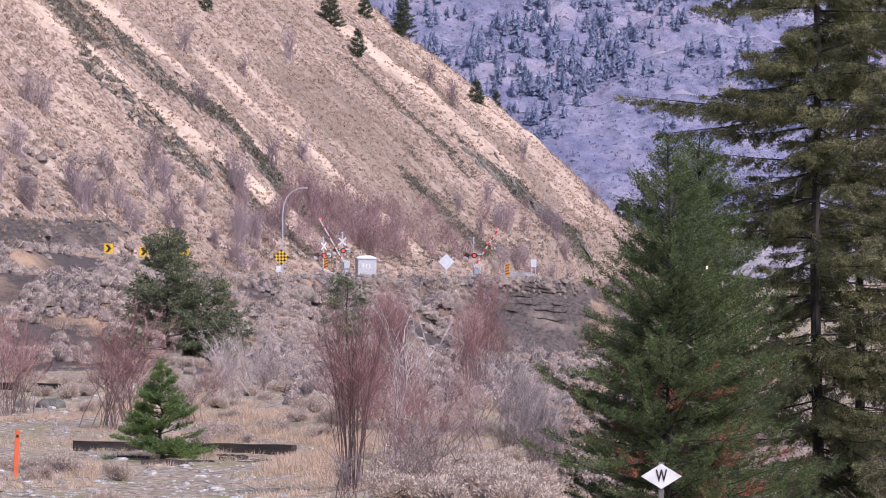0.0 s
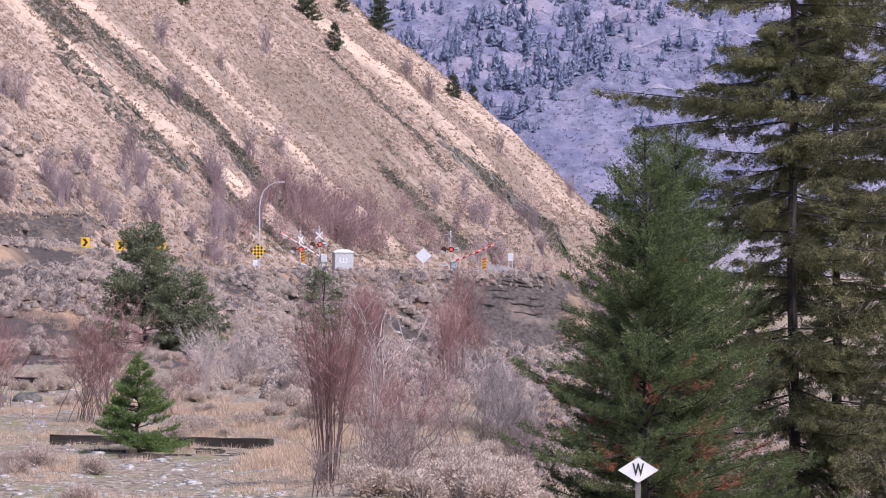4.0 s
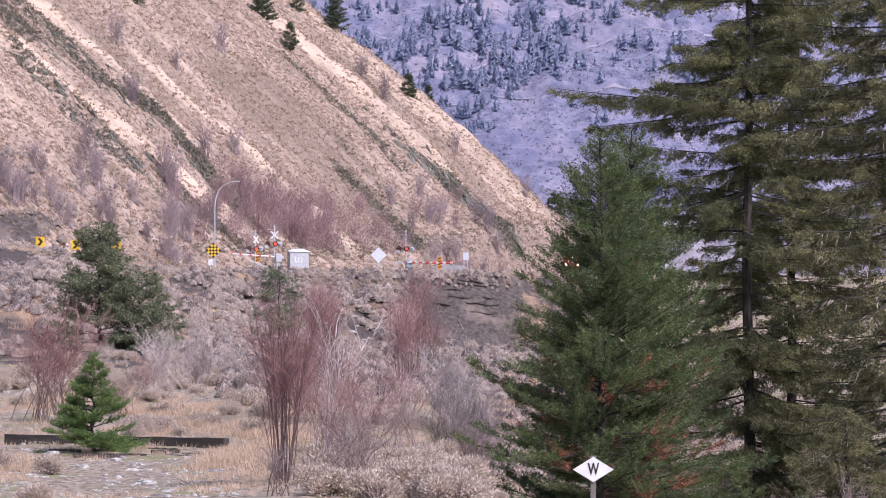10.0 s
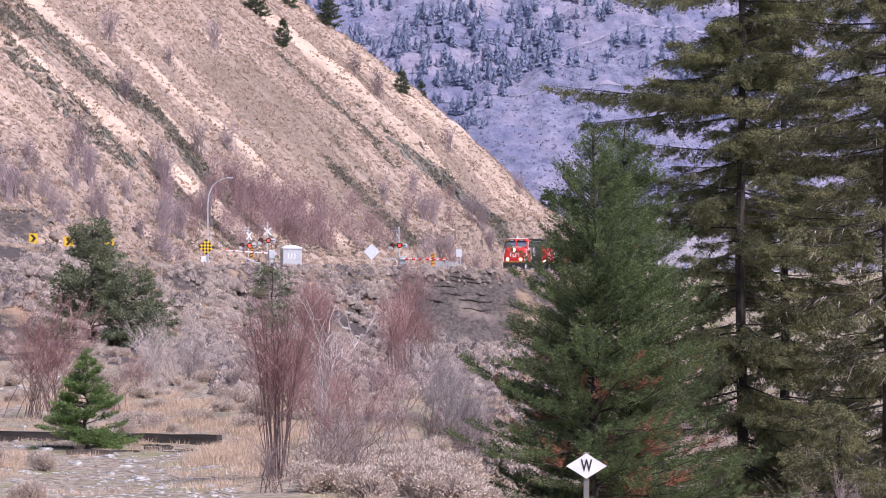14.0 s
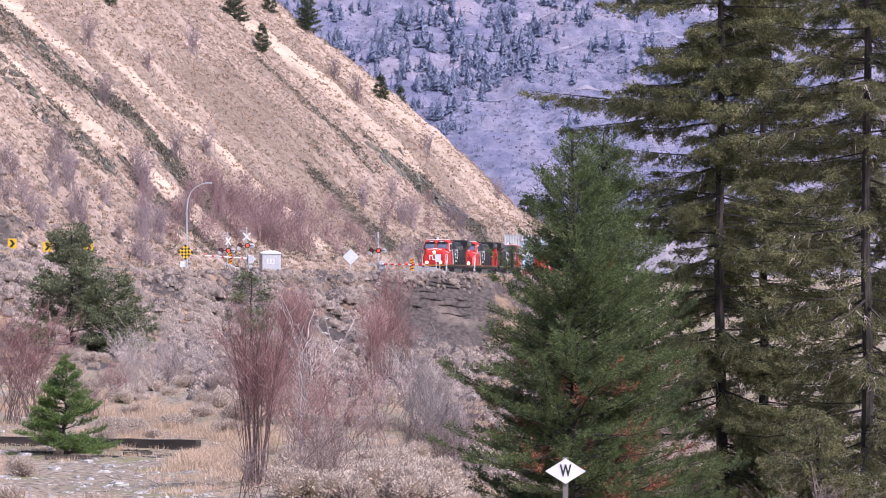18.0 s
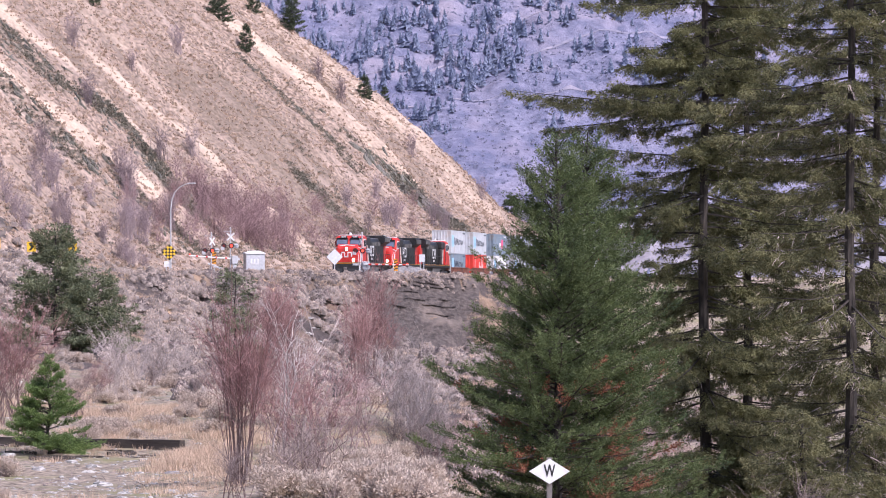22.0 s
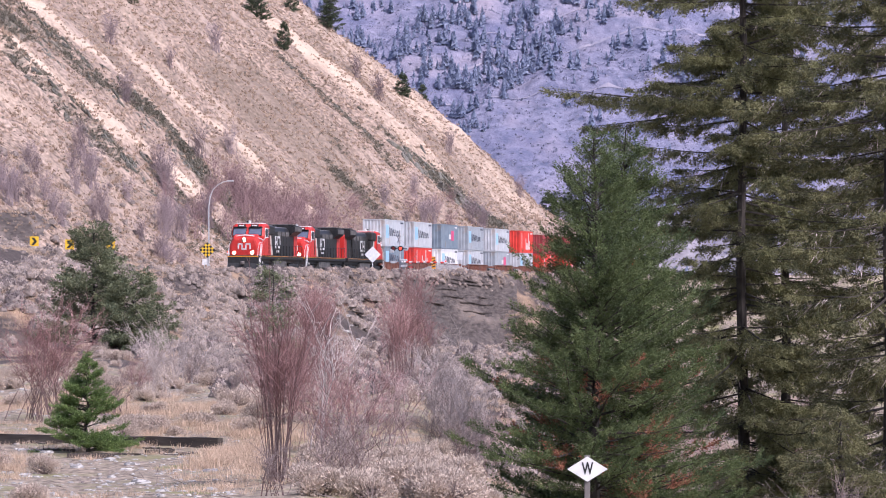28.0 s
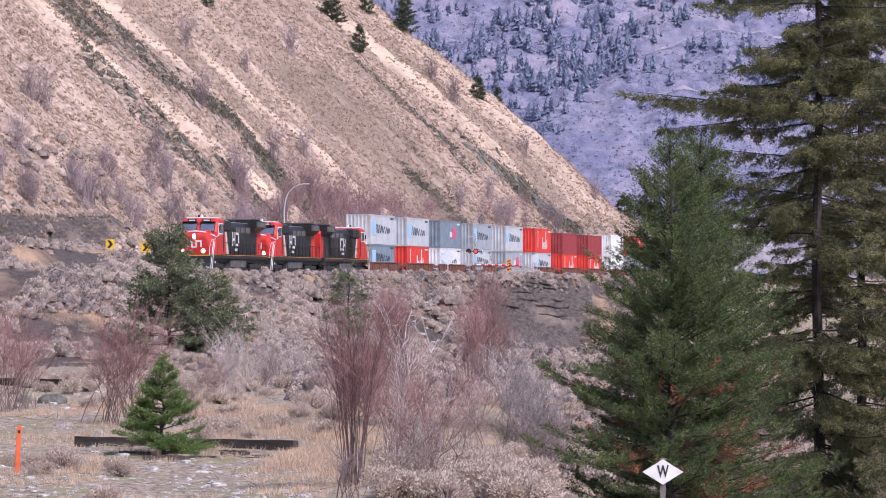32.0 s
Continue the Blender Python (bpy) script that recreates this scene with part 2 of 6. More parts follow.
M_STRIPE = mat("soiled_white_stripe", (0.44, 0.36, 0.29), (0.66, 0.60, 0.55), 1.5, 0.7, 0.03)
# roof colour raised to look lit by the sky
M_ROOF = mat("sky_paled_roof_paint", (0.13, 0.125, 0.125), (0.27, 0.26, 0.26), 1.5, 0.6, 0.05)
M_LAMP = mat("lit_headlight", (0.9, 0.85, 0.75), (0.9, 0.85, 0.75), 1.0, 0.4, 0, emit=((1.0, 0.74, 0.42), 40.0))
M_LAMPRED = mat("lit_red_lens", (0.5, 0.02, 0.02), (0.6, 0.03, 0.02), 1.0, 0.4, 0, emit=((1.0, 0.07, 0.03), 1.6))
# pale blue base and part metal stand in for sky reflected in the panes
M_GLASS = mat("cab_glass", (0.20, 0.23, 0.29), (0.34, 0.38, 0.45), 0.8, 0.12, 0, metal=0.65)


# ---- mesh helpers ----
class Shape:
    """Collects vertices and faces of one mesh."""

    def __init__(self):
        self.v, self.f = [], []

    def add(self, verts, faces):
        k = len(self.v)
        self.v.extend(tuple(p) for p in verts)
        self.f.extend(tuple(i + k for i in f) for f in faces)
        return self

    def box(self, x0, x1, y0, y1, z0, z1, c=0.0):
        """A box; c chamfers its upright and top edges."""
        if c <= 0:
            return self.add([(x, y, z) for z in (z0, z1) for x, y in ((x0, y0), (x1, y0), (x1, y1), (x0, y1))],
                            [(3, 2, 1, 0), (4, 5, 6, 7), (0, 1, 5, 4), (1, 2, 6, 5), (2, 3, 7, 6), (3, 0, 4, 7)])
        def ring(i, z):
            return [(x0 + i + c, y0 + i, z), (x1 - i - c, y0 + i, z), (x1 - i, y0 + i + c, z), (x1 - i, y1 - i - c, z),
                    (x1 - i - c, y1 - i, z), (x0 + i + c, y1 - i, z), (x0 + i, y1 - i - c, z), (x0 + i, y0 + i + c, z)]
        return self.loft([ring(c * 0.6, z0), ring(0, z0 + c), ring(0, z1 - c), ring(c * 0.6, z1)])

    def loft(self, rings, caps=True):
        n = len(rings[0])
        faces = [(k * n + i, k * n + (i + 1) % n, (k + 1) * n + (i + 1) % n, (k + 1) * n + i) for k in range(len(rings) - 1) for i in range(n)]
        if caps:
            faces += [tuple(range(n))[::-1], tuple(range((len(rings) - 1) * n, len(rings) * n))]
        return self.add([p for r in rings for p in r], faces)

    def tube(self, points, radii, n=5):
        rings = []
        for i, p in enumerate(points):
            a, b = points[max(0, i - 1)], points[min(len(points) - 1, i + 1)]
            d = Vector((b[0] - a[0], b[1] - a[1], b[2] - a[2])).normalized()
            u = d.orthogonal().normalized()
            w = d.cross(u)
            r = radii[i] if isinstance(radii, (list, tuple)) else radii
            rings.append([(p[0] + r * (math.cos(q) * u.x + math.sin(q) * w.x), p[1] + r * (math.cos(q) * u.y + math.sin(q) * w.y),
                           p[2] + r * (math.cos(q) * u.z + math.sin(q) * w.z)) for q in (2 * math.pi * k / n for k in range(n))])
        return self.loft(rings)

    def prism(self, outline, axis, a, b):
        """Extrudes a closed outline of (p, q) along axis from a to b."""
        def put(p, q, w):
            return {"x": (w, p, q), "y": (p, w, q), "z": (p, q, w)}[axis]
        return self.loft([[put(p, q, a) for p, q in outline], [put(p, q, b) for p, q in outline]])

    def mesh(self, name, material, smooth=False):
        me = bpy.data.meshes.new(name)
        me.from_pydata(self.v, [], self.f)
        me.materials.append(material)
        if smooth:
            me.polygons.foreach_set("use_smooth", [True] * len(me.polygons))
        me.update()
        return me


def part(name, shape, material, parent, label="", smooth=False):
    me = shape.mesh(name, material, smooth) if isinstance(shape, Shape) else shape
    ob = new(name, me)
    ob.parent = parent
    if label:
        tagged(ob, label)
    return ob


def thing(name, m, label, category, group="", kind=""):
    ob = new(name)
    ob.empty_display_size = 0.3
    ob.matrix_world = m
    return tagged(ob, label, category, group, kind)


# ---- the plan: track, road and relief ----
RAIL = 1.15                                    # height of the rail head over the eye


def track_x(y):
    return -20.7 + 0.1818 * (y - 356) - (0.00053 * (y - 649) ** 2 if y > 649 else 0.0)


def track_dir(y):
    d = Vector((track_x(y + 1) - track_x(y - 1), 2.0))
    return d.normalized()


def road_x(y):
    """Centre line of the highway: near side of the track up the valley, far side down the valley."""
    return track_x(y) + 14.0 * math.tanh((y - 432) / 46.0) + (0.0 if y > 380 else -0.006 * (380 - y) ** 2)


def smooth(a, b, x):
    t = min(1.0, max(0.0, (x - a) / (b - a)))
    return t * t * (3 - 2 * t)


def toe_x(y):
    return -38 + 0.267 * (y - 424) - (0.006 * (y - 690) ** 2 if y > 690 else 0.0)


def lip_y(x):
    """Where the bench on which the railway lies breaks off."""
    return min(455.0, max(318.0, 379 + 2.95 * x)) + 5 * noise.noise((x * 0.11, 3.1, 0)) + 2 * noise.noise((x * 0.5, 1.7, 0))


def ridged(u, v, w):
    return 0.5 - abs(noise.noise((u, v, w)))


# ribs of the hillside: place across the slope, half width, height, lower and upper end
RIBS = ((497, 3.5, 1.0, 8, 60), (530, 3.0, 1.7, 6, 60), (562, 3.0, 1.2, 2, 34), (657, 4.0, 1.2, 6, 60), (596, 4.0, 0.8, 0, 14))


def fall_line(x, y):
    """Measure across the hillside: constant down each line of fall."""
    return y + 0.30 * x + 3.0 * noise.noise((x * 0.014, y * 0.012, 2.0)) + 1.1 * noise.noise((x * 0.07, y * 0.05, 6.0))


def gullies(x, y, up):
    """Relief of the hillside: ribs and gullies that run down the fall line."""
    u = fall_line(x, y)
    z = (2.4 * ridged(u * 0.034, up * 0.005, 7.0) + 1.8 * ridged(u * 0.085, up * 0.008, 8.0)
         + 1.2 * ridged(u * 0.22, up * 0.03, 3.0) + 0.7 * noise.noise((u * 0.4, up * 0.12, 5.0)) + 0.45 * noise.noise((u * 0.8, up * 0.45, 11.0)) - 1.6)
    for at, half, high, low, top in RIBS:
        z += high * math.exp(-((u - at) / half) ** 2) * smooth(low - 3, low + 3, up) * smooth(top + 5, top - 5, up)
    return z


def ground(x, y):
    r = math.hypot(x, y)
    n1 = noise.noise((x * 0.02, y * 0.02, 0.5))
    n2 = noise.noise((x * 0.12, y * 0.09, 4.5))
    n3 = noise.noise((x * 0.6, y * 0.45, 9.5))
    flat = -4.25 + 0.35 * n1 + 0.16 * n2 + 0.11 * n3 + 0.05 * noise.noise((x * 2.1, y * 1.6, 2.5)) - 1.6 * smooth(180, 250, y) * smooth(-16, -4, x) + 2.5 * smooth(55, 14, r) - 3.0 * smooth(1.2, 5.0, x) * smooth(60, 95, y) * smooth(300, 220, y)
    if y < 200:
        return flat
    left = smooth(-14, -34, x)
    bench = 1.02 + 2.2 * left + 0.18 * n2
    lip = lip_y(x)
    run = 30 + 34 * left + 6 * n1 - 19 * smooth(3.0, 6.0, x) * smooth(16, 12, x)
    rise = smooth(lip - run, lip, y) if left > 0.02 else min(1.0, max(0.0, (y - lip + run) / run)) ** 1.3
    if 3 < x < 16:
        rise = min(1.0, rise + 0.06 * math.sin(rise * 22 + 2.5 * n2) * (1 - abs(2 * rise - 1)))
    z = flat + (bench - flat) * rise + (0.9 * n2 + 0.35 * n3) * (1 - abs(2 * rise - 1))
    up = toe_x(y) - x
    if up > -12 and y > 330:
        w = smooth(330, 400, y)
        gully = gullies(x, y, up)
        e = up + 6.6 * smooth(540, 680, y)
        h = 0.88 * math.sqrt(max(0.0, e + 6) ** 2 + 30) - 4.82
        if y > 520:
            h = min(h, max(0.0, 2.3 * (up + 1.5)) + (1 - smooth(520, 600, y)) * 20)
        h -= (0.085 * max(0.0, up) + 1.9 * math.exp(-((up - 8) / 6) ** 2)) * smooth(560, 680, y)
        z += w * (h + gully * smooth(-2, 22, up) + 0.3 * n3 + 0.3 * n2)
    if 395 < y < 445:
        z -= 1.7 * smooth(1.9, 0.7, up) * smooth(-9, -2, up) * smooth(395, 405, y) * smooth(445, 436, y)
    d = abs(x - track_x(y))
    if 300 < y < 900:
        z += (0.80 - z) * smooth(7.5, 3.5, d)
        e = abs(x - road_x(y))
        z += (0.95 + 2.0 * smooth(-20, -44, x) - z) * smooth(7.0, 4.5, e) * (1 if y > 380 else 0.0)
    return z


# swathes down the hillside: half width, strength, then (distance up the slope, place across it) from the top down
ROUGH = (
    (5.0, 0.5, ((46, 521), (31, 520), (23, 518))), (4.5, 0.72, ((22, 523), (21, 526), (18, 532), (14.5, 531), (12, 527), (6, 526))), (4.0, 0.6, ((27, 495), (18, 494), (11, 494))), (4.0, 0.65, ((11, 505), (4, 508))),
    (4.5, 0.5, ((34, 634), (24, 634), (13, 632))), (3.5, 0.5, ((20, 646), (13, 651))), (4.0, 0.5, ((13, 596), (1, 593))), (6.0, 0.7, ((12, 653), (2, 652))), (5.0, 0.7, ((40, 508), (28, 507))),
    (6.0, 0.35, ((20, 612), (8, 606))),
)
# positive: pale grass and painted-in lit crests along the ribs; negative: brown between
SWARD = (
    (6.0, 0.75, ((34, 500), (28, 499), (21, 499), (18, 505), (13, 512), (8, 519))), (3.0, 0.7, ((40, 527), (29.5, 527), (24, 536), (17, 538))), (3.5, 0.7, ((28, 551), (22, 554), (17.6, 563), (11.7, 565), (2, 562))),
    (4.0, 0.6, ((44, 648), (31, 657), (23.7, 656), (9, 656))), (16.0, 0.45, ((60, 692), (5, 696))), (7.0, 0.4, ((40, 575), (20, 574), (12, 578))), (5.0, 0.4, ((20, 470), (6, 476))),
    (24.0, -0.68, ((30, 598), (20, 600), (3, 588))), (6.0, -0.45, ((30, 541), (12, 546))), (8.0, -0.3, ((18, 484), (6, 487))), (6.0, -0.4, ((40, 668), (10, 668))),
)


def swathe(rows, u, up):
    """How strongly the swathes cover a spot of the hillside."""
    out = 0.0
    for half, strong, line in rows:
        top, low = line[0][0], line[-1][0]
        if low - 4 < up < top + 4:
            at = line[-1][1]
            for (a, p), (b, q) in zip(line, line[1:]):
                if up >= b:
                    at = p + (q - p) * min(1.0, max(0.0, (a - up) / (a - b)))
                    break
            out += strong * smooth(1.35, 0.45, abs(u - at) / half) * smooth(low - 4, low + 2, up) * smooth(top + 4, top - 2, up)
    return out


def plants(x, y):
    """Brush cover on the hillside, and tone of the grass with light on the ribs put in."""
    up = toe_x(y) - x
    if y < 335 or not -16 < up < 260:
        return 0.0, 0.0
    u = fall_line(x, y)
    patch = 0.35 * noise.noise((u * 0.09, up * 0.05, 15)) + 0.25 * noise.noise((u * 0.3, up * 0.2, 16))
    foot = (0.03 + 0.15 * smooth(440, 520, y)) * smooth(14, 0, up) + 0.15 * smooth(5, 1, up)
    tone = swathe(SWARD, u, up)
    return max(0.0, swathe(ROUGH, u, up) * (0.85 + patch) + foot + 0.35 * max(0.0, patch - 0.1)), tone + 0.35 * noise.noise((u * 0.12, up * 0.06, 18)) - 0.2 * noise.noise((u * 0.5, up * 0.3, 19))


def build_ground():
    cols = list(np.arange(-180, -9, 6.0)) + list(np.arange(-9, 10, 0.055)) + list(np.arange(11, 180, 6.0))
    rows, r = [], 1.5
    while r < 900:
        rows.append(r)
        r *= 1.12 if r < 60 else 1.008 if r < 240 else 1.004 if r < 340 else 1.0019 if r < 730 else 1.01
    rows += [960, 1050, 1200, 1500, 2000, 3000, 4500]
    ways = [(math.sin(radians(a)), math.cos(radians(a))) for a in cols]
    v = [(0.0, 0.0, ground(0.0, 0.0))]
    for r in rows:
        for s, c in ways:
            x, y = s * r, c * r
            z = ground(x, y) if r < 900 else max(-8.0, min(120.0, ground(s * 900, c * 900) * (0.5 if x < 0 else 0.1)))
            v.append((x, y, min(z, 140.0)))
    n = len(cols)
    f = [(0, 1 + (c + 1) % n, 1 + c) for c in range(n)]
    f += [(1 + q * n + c, 1 + q * n + (c + 1) % n, 1 + (q + 1) * n + (c + 1) % n, 1 + (q + 1) * n + c) for q in range(len(rows) - 1) for c in range(n)]
    me = bpy.data.meshes.new("ground")
    me.from_pydata(v, [], f)
    for m in (M_SOIL, M_HILL, M_CUT, M_SLOPE):
        me.materials.append(m)
    kind = []
    for p in me.polygons:
        cx, cy, cz = p.center
        hill = toe_x(cy) - cx > 2.5 - 6 * smooth(380, 400, cy) - 7 * smooth(450, 500, cy) + 5 * noise.noise((cx * 0.15, cy * 0.12, 5)) and cy > 335
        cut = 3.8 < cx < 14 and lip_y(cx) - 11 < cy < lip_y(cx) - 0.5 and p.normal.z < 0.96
        if 395 < cy < 447 and 0.0 < toe_x(cy) - cx < 2.6:
            kind.append(2)
            continue
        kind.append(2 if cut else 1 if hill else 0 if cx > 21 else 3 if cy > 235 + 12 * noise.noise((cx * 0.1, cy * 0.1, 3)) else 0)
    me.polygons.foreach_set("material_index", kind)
    me.polygons.foreach_set("use_smooth", [True] * len(kind))
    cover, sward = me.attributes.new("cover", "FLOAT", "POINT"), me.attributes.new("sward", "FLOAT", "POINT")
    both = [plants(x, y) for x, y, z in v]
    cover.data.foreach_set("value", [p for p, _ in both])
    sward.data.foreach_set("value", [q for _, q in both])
    ob = new("ground", me)
    return tagged(ob, "dry valley floor and grassy hillside of tan soil", "ground", kind="structure")


build_ground()


TERRACES = ((2119, 0.10, 4.5), (2160, 0.42, 5.5), (2186, 0.50, 4), (2235, 0.30, 4))   # where they run, their slant, their drop


def mountain_z(x, y):
    """The far mountainside: a steep terraced slope with gullies."""
    z = -20 + 0.5 * (y - 1900) + 16 * noise.noise((x * 0.006, y * 0.006, 1)) + 7 * noise.noise((x * 0.02, y * 0.02, 2)) + 5 * ridged(x * 0.035, y * 0.008, 3) + 2.0 * noise.noise((x * 0.09, y * 0.09, 4))
    for at, slant, drop in TERRACES:
        k = y - slant * (x - 60) - at + 4 * noise.noise((x * 0.008, at, 1))
        z += drop * (smooth(0, 4, k) - smooth(-45, 60, k))
    return z


def build_mountain():
    v, n = [], 420
    rows = list(np.linspace(1900, 2260, 230)) + [2350] + [2500, 2700, 3000, 3400]
    for y in rows:
        for c in np.linspace(-0.16, 0.22, n):
            v.append((c * y, y, mountain_z(c * y, y)))
    f = [(r * n + c, r * n + c + 1, (r + 1) * n + c + 1, (r + 1) * n + c) for r in range(len(rows) - 1) for c in range(n - 1)]
    me = bpy.data.meshes.new("backdrop")
    me.from_pydata(v, [], f)
    me.materials.append(M_HAZYMOUNT)
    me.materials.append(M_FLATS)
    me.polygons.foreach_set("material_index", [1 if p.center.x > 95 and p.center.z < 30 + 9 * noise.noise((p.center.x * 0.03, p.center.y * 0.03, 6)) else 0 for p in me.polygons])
    me.polygons.foreach_set("use_smooth", [True] * len(me.polygons))
    tagged(new("backdrop", me), "distant mountainside, haze blue put into its colour, with scattered trees", "mountain", kind="structure")
    for at, slant, _ in TERRACES[:3]:           # pale banks of old terraces, haze blue in their colour
        s, xs = Shape(), np.arange(-60, 330, 3.0)
        edge = [(x, at + slant * (x - 60) - 4 * noise.noise((x * 0.008, at, 1))) for x in xs]
        w = [max(0.15, 0.7 + 1.3 * noise.noise((x * 0.03, at, 9)) + 0.8 * noise.noise((x * 0.15, at, 9))) for x in xs]
        v = [(x, y, mountain_z(x, y) + 0.5) for x, y in edge] + [(x, y + q, mountain_z(x, y + q) + 0.5) for (x, y), q in zip(edge, w)]
        n = len(xs)
        s.add(v, [(k, k + 1, n + k + 1, n + k) for k in range(n - 1)])
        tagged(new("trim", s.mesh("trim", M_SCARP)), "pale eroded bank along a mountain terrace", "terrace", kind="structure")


build_mountain()


# ---- railway and road ----
def strip(name, xs, ys, half, z, material, label, category, thick=0.12, width=None):
    s = Shape()
    rings = []
    for y in ys:
        c, w = xs(y), half if width is None else width(y)
        d = Vector((xs(y + 1) - xs(y - 1), 2.0)).normalized()
        nx, ny = d.y, -d.x
        zz = z(c, y) if callable(z) else z
        rings.append([(c - nx * w, y - ny * w, zz - thick), (c + nx * w, y + ny * w, zz - thick), (c + nx * w, y + ny * w, zz), (c - nx * w, y - ny * w, zz)])
    s.loft(rings)
    ob = new(name, s.mesh(name, material))
    return tagged(ob, label, category, kind="structure")


YS = list(np.arange(322, 890, 4.0))
ballast = Shape()
rings = []
for y in YS:
    c, d = track_x(y), track_dir(y)
    rings.append([(c + d.y * o, y - d.x * o, z) for o, z in ((-3.4, 0.3), (3.4, 0.3), (1.9, RAIL - 0.22), (-1.9, RAIL - 0.22))])
ballast.loft(rings)
track = tagged(new("railway_track", ballast.mesh("ballast", M_GRAVEL)), "single railway track on grey ballast", "railway track", kind="structure")
for side in (-0.75, 0.75):
    s = Shape()
    s.loft([[(track_x(y) + side + o, y, z) for o, z in ((-0.04, RAIL - 0.17), (0.04, RAIL - 0.17), (0.04, RAIL), (-0.04, RAIL))] for y in YS])
    part("rail", s, M_STEEL, track)
tie = Shape().box(-1.3, 1.3, -0.11, 0.11, -0.1, 0.0).mesh("tie", M_TIMBER)
for i in range(240):
    y = 360 + i * 0.6
    d = track_dir(y)
    o = part("tie", tie, M_TIMBER, track)
    o.matrix_world = pose(track_x(y), y, RAIL - 0.16, 0, 0, math.degrees(math.atan2(-d.x, d.y)))


def road_z(x, y):
    return 1.0 + 2.0 * smooth(-20, -44, x)


strip("road", road_x, list(np.arange(340, 700, 4.0)), 3.9, road_z, M_ASPHALT, "grey asphalt two-lane highway", "road")


# ---- the train ----
SPEED = 12.41                                  # metres a second along the track
PATH_Y = np.arange(150.0, 1400.0, 0.5)
PATH_X = np.array([track_x(y) for y in PATH_Y])
PATH_S = np.concatenate(([0.0], np.cumsum(np.hypot(np.diff(PATH_X), np.diff(PATH_Y)))))
S_NOSE_END = float(np.interp(356.0, PATH_Y, PATH_S))


def on_track(s, back=False):
    """The pose at the arc length s, nose down the valley (or up it)."""
    y = float(np.interp(s, PATH_S, PATH_Y))
    d = track_dir(y)
    turn = math.degrees(math.atan2(d.x, -d.y)) + (180 if back else 0)
    return pose(track_x(y), y, RAIL, 0, 0, turn)


TRAIN = []                                     # (thing, metres behind the nose, turned about)


def rolls(ob, behind, back=False):
    TRAIN.append((ob, behind, back))
    ob.matrix_world = on_track(S_NOSE_END + behind, back)
    return ob


def wheelset(s_parent, y, r=0.52, gauge=0.75):
    for side in (-1, 1):
        w = Shape()
        x0 = side * gauge
        ring = lambda rr, x: [(x, rr * math.cos(k * math.pi / 8), r + rr * math.sin(k * math.pi / 8)) for k in range(16)]
        w.loft([ring(r + 0.03, x0 - side * 0.03), ring(r + 0.03, x0), ring(r, x0), ring(r, x0 + side * 0.1), ring(r * 0.4, x0 + side * 0.08), ring(r * 0.25, x0 + side * 0.2)])
        o = part("wheel", w, M_STEEL, s_parent)
        o.location = (0, y, 0)


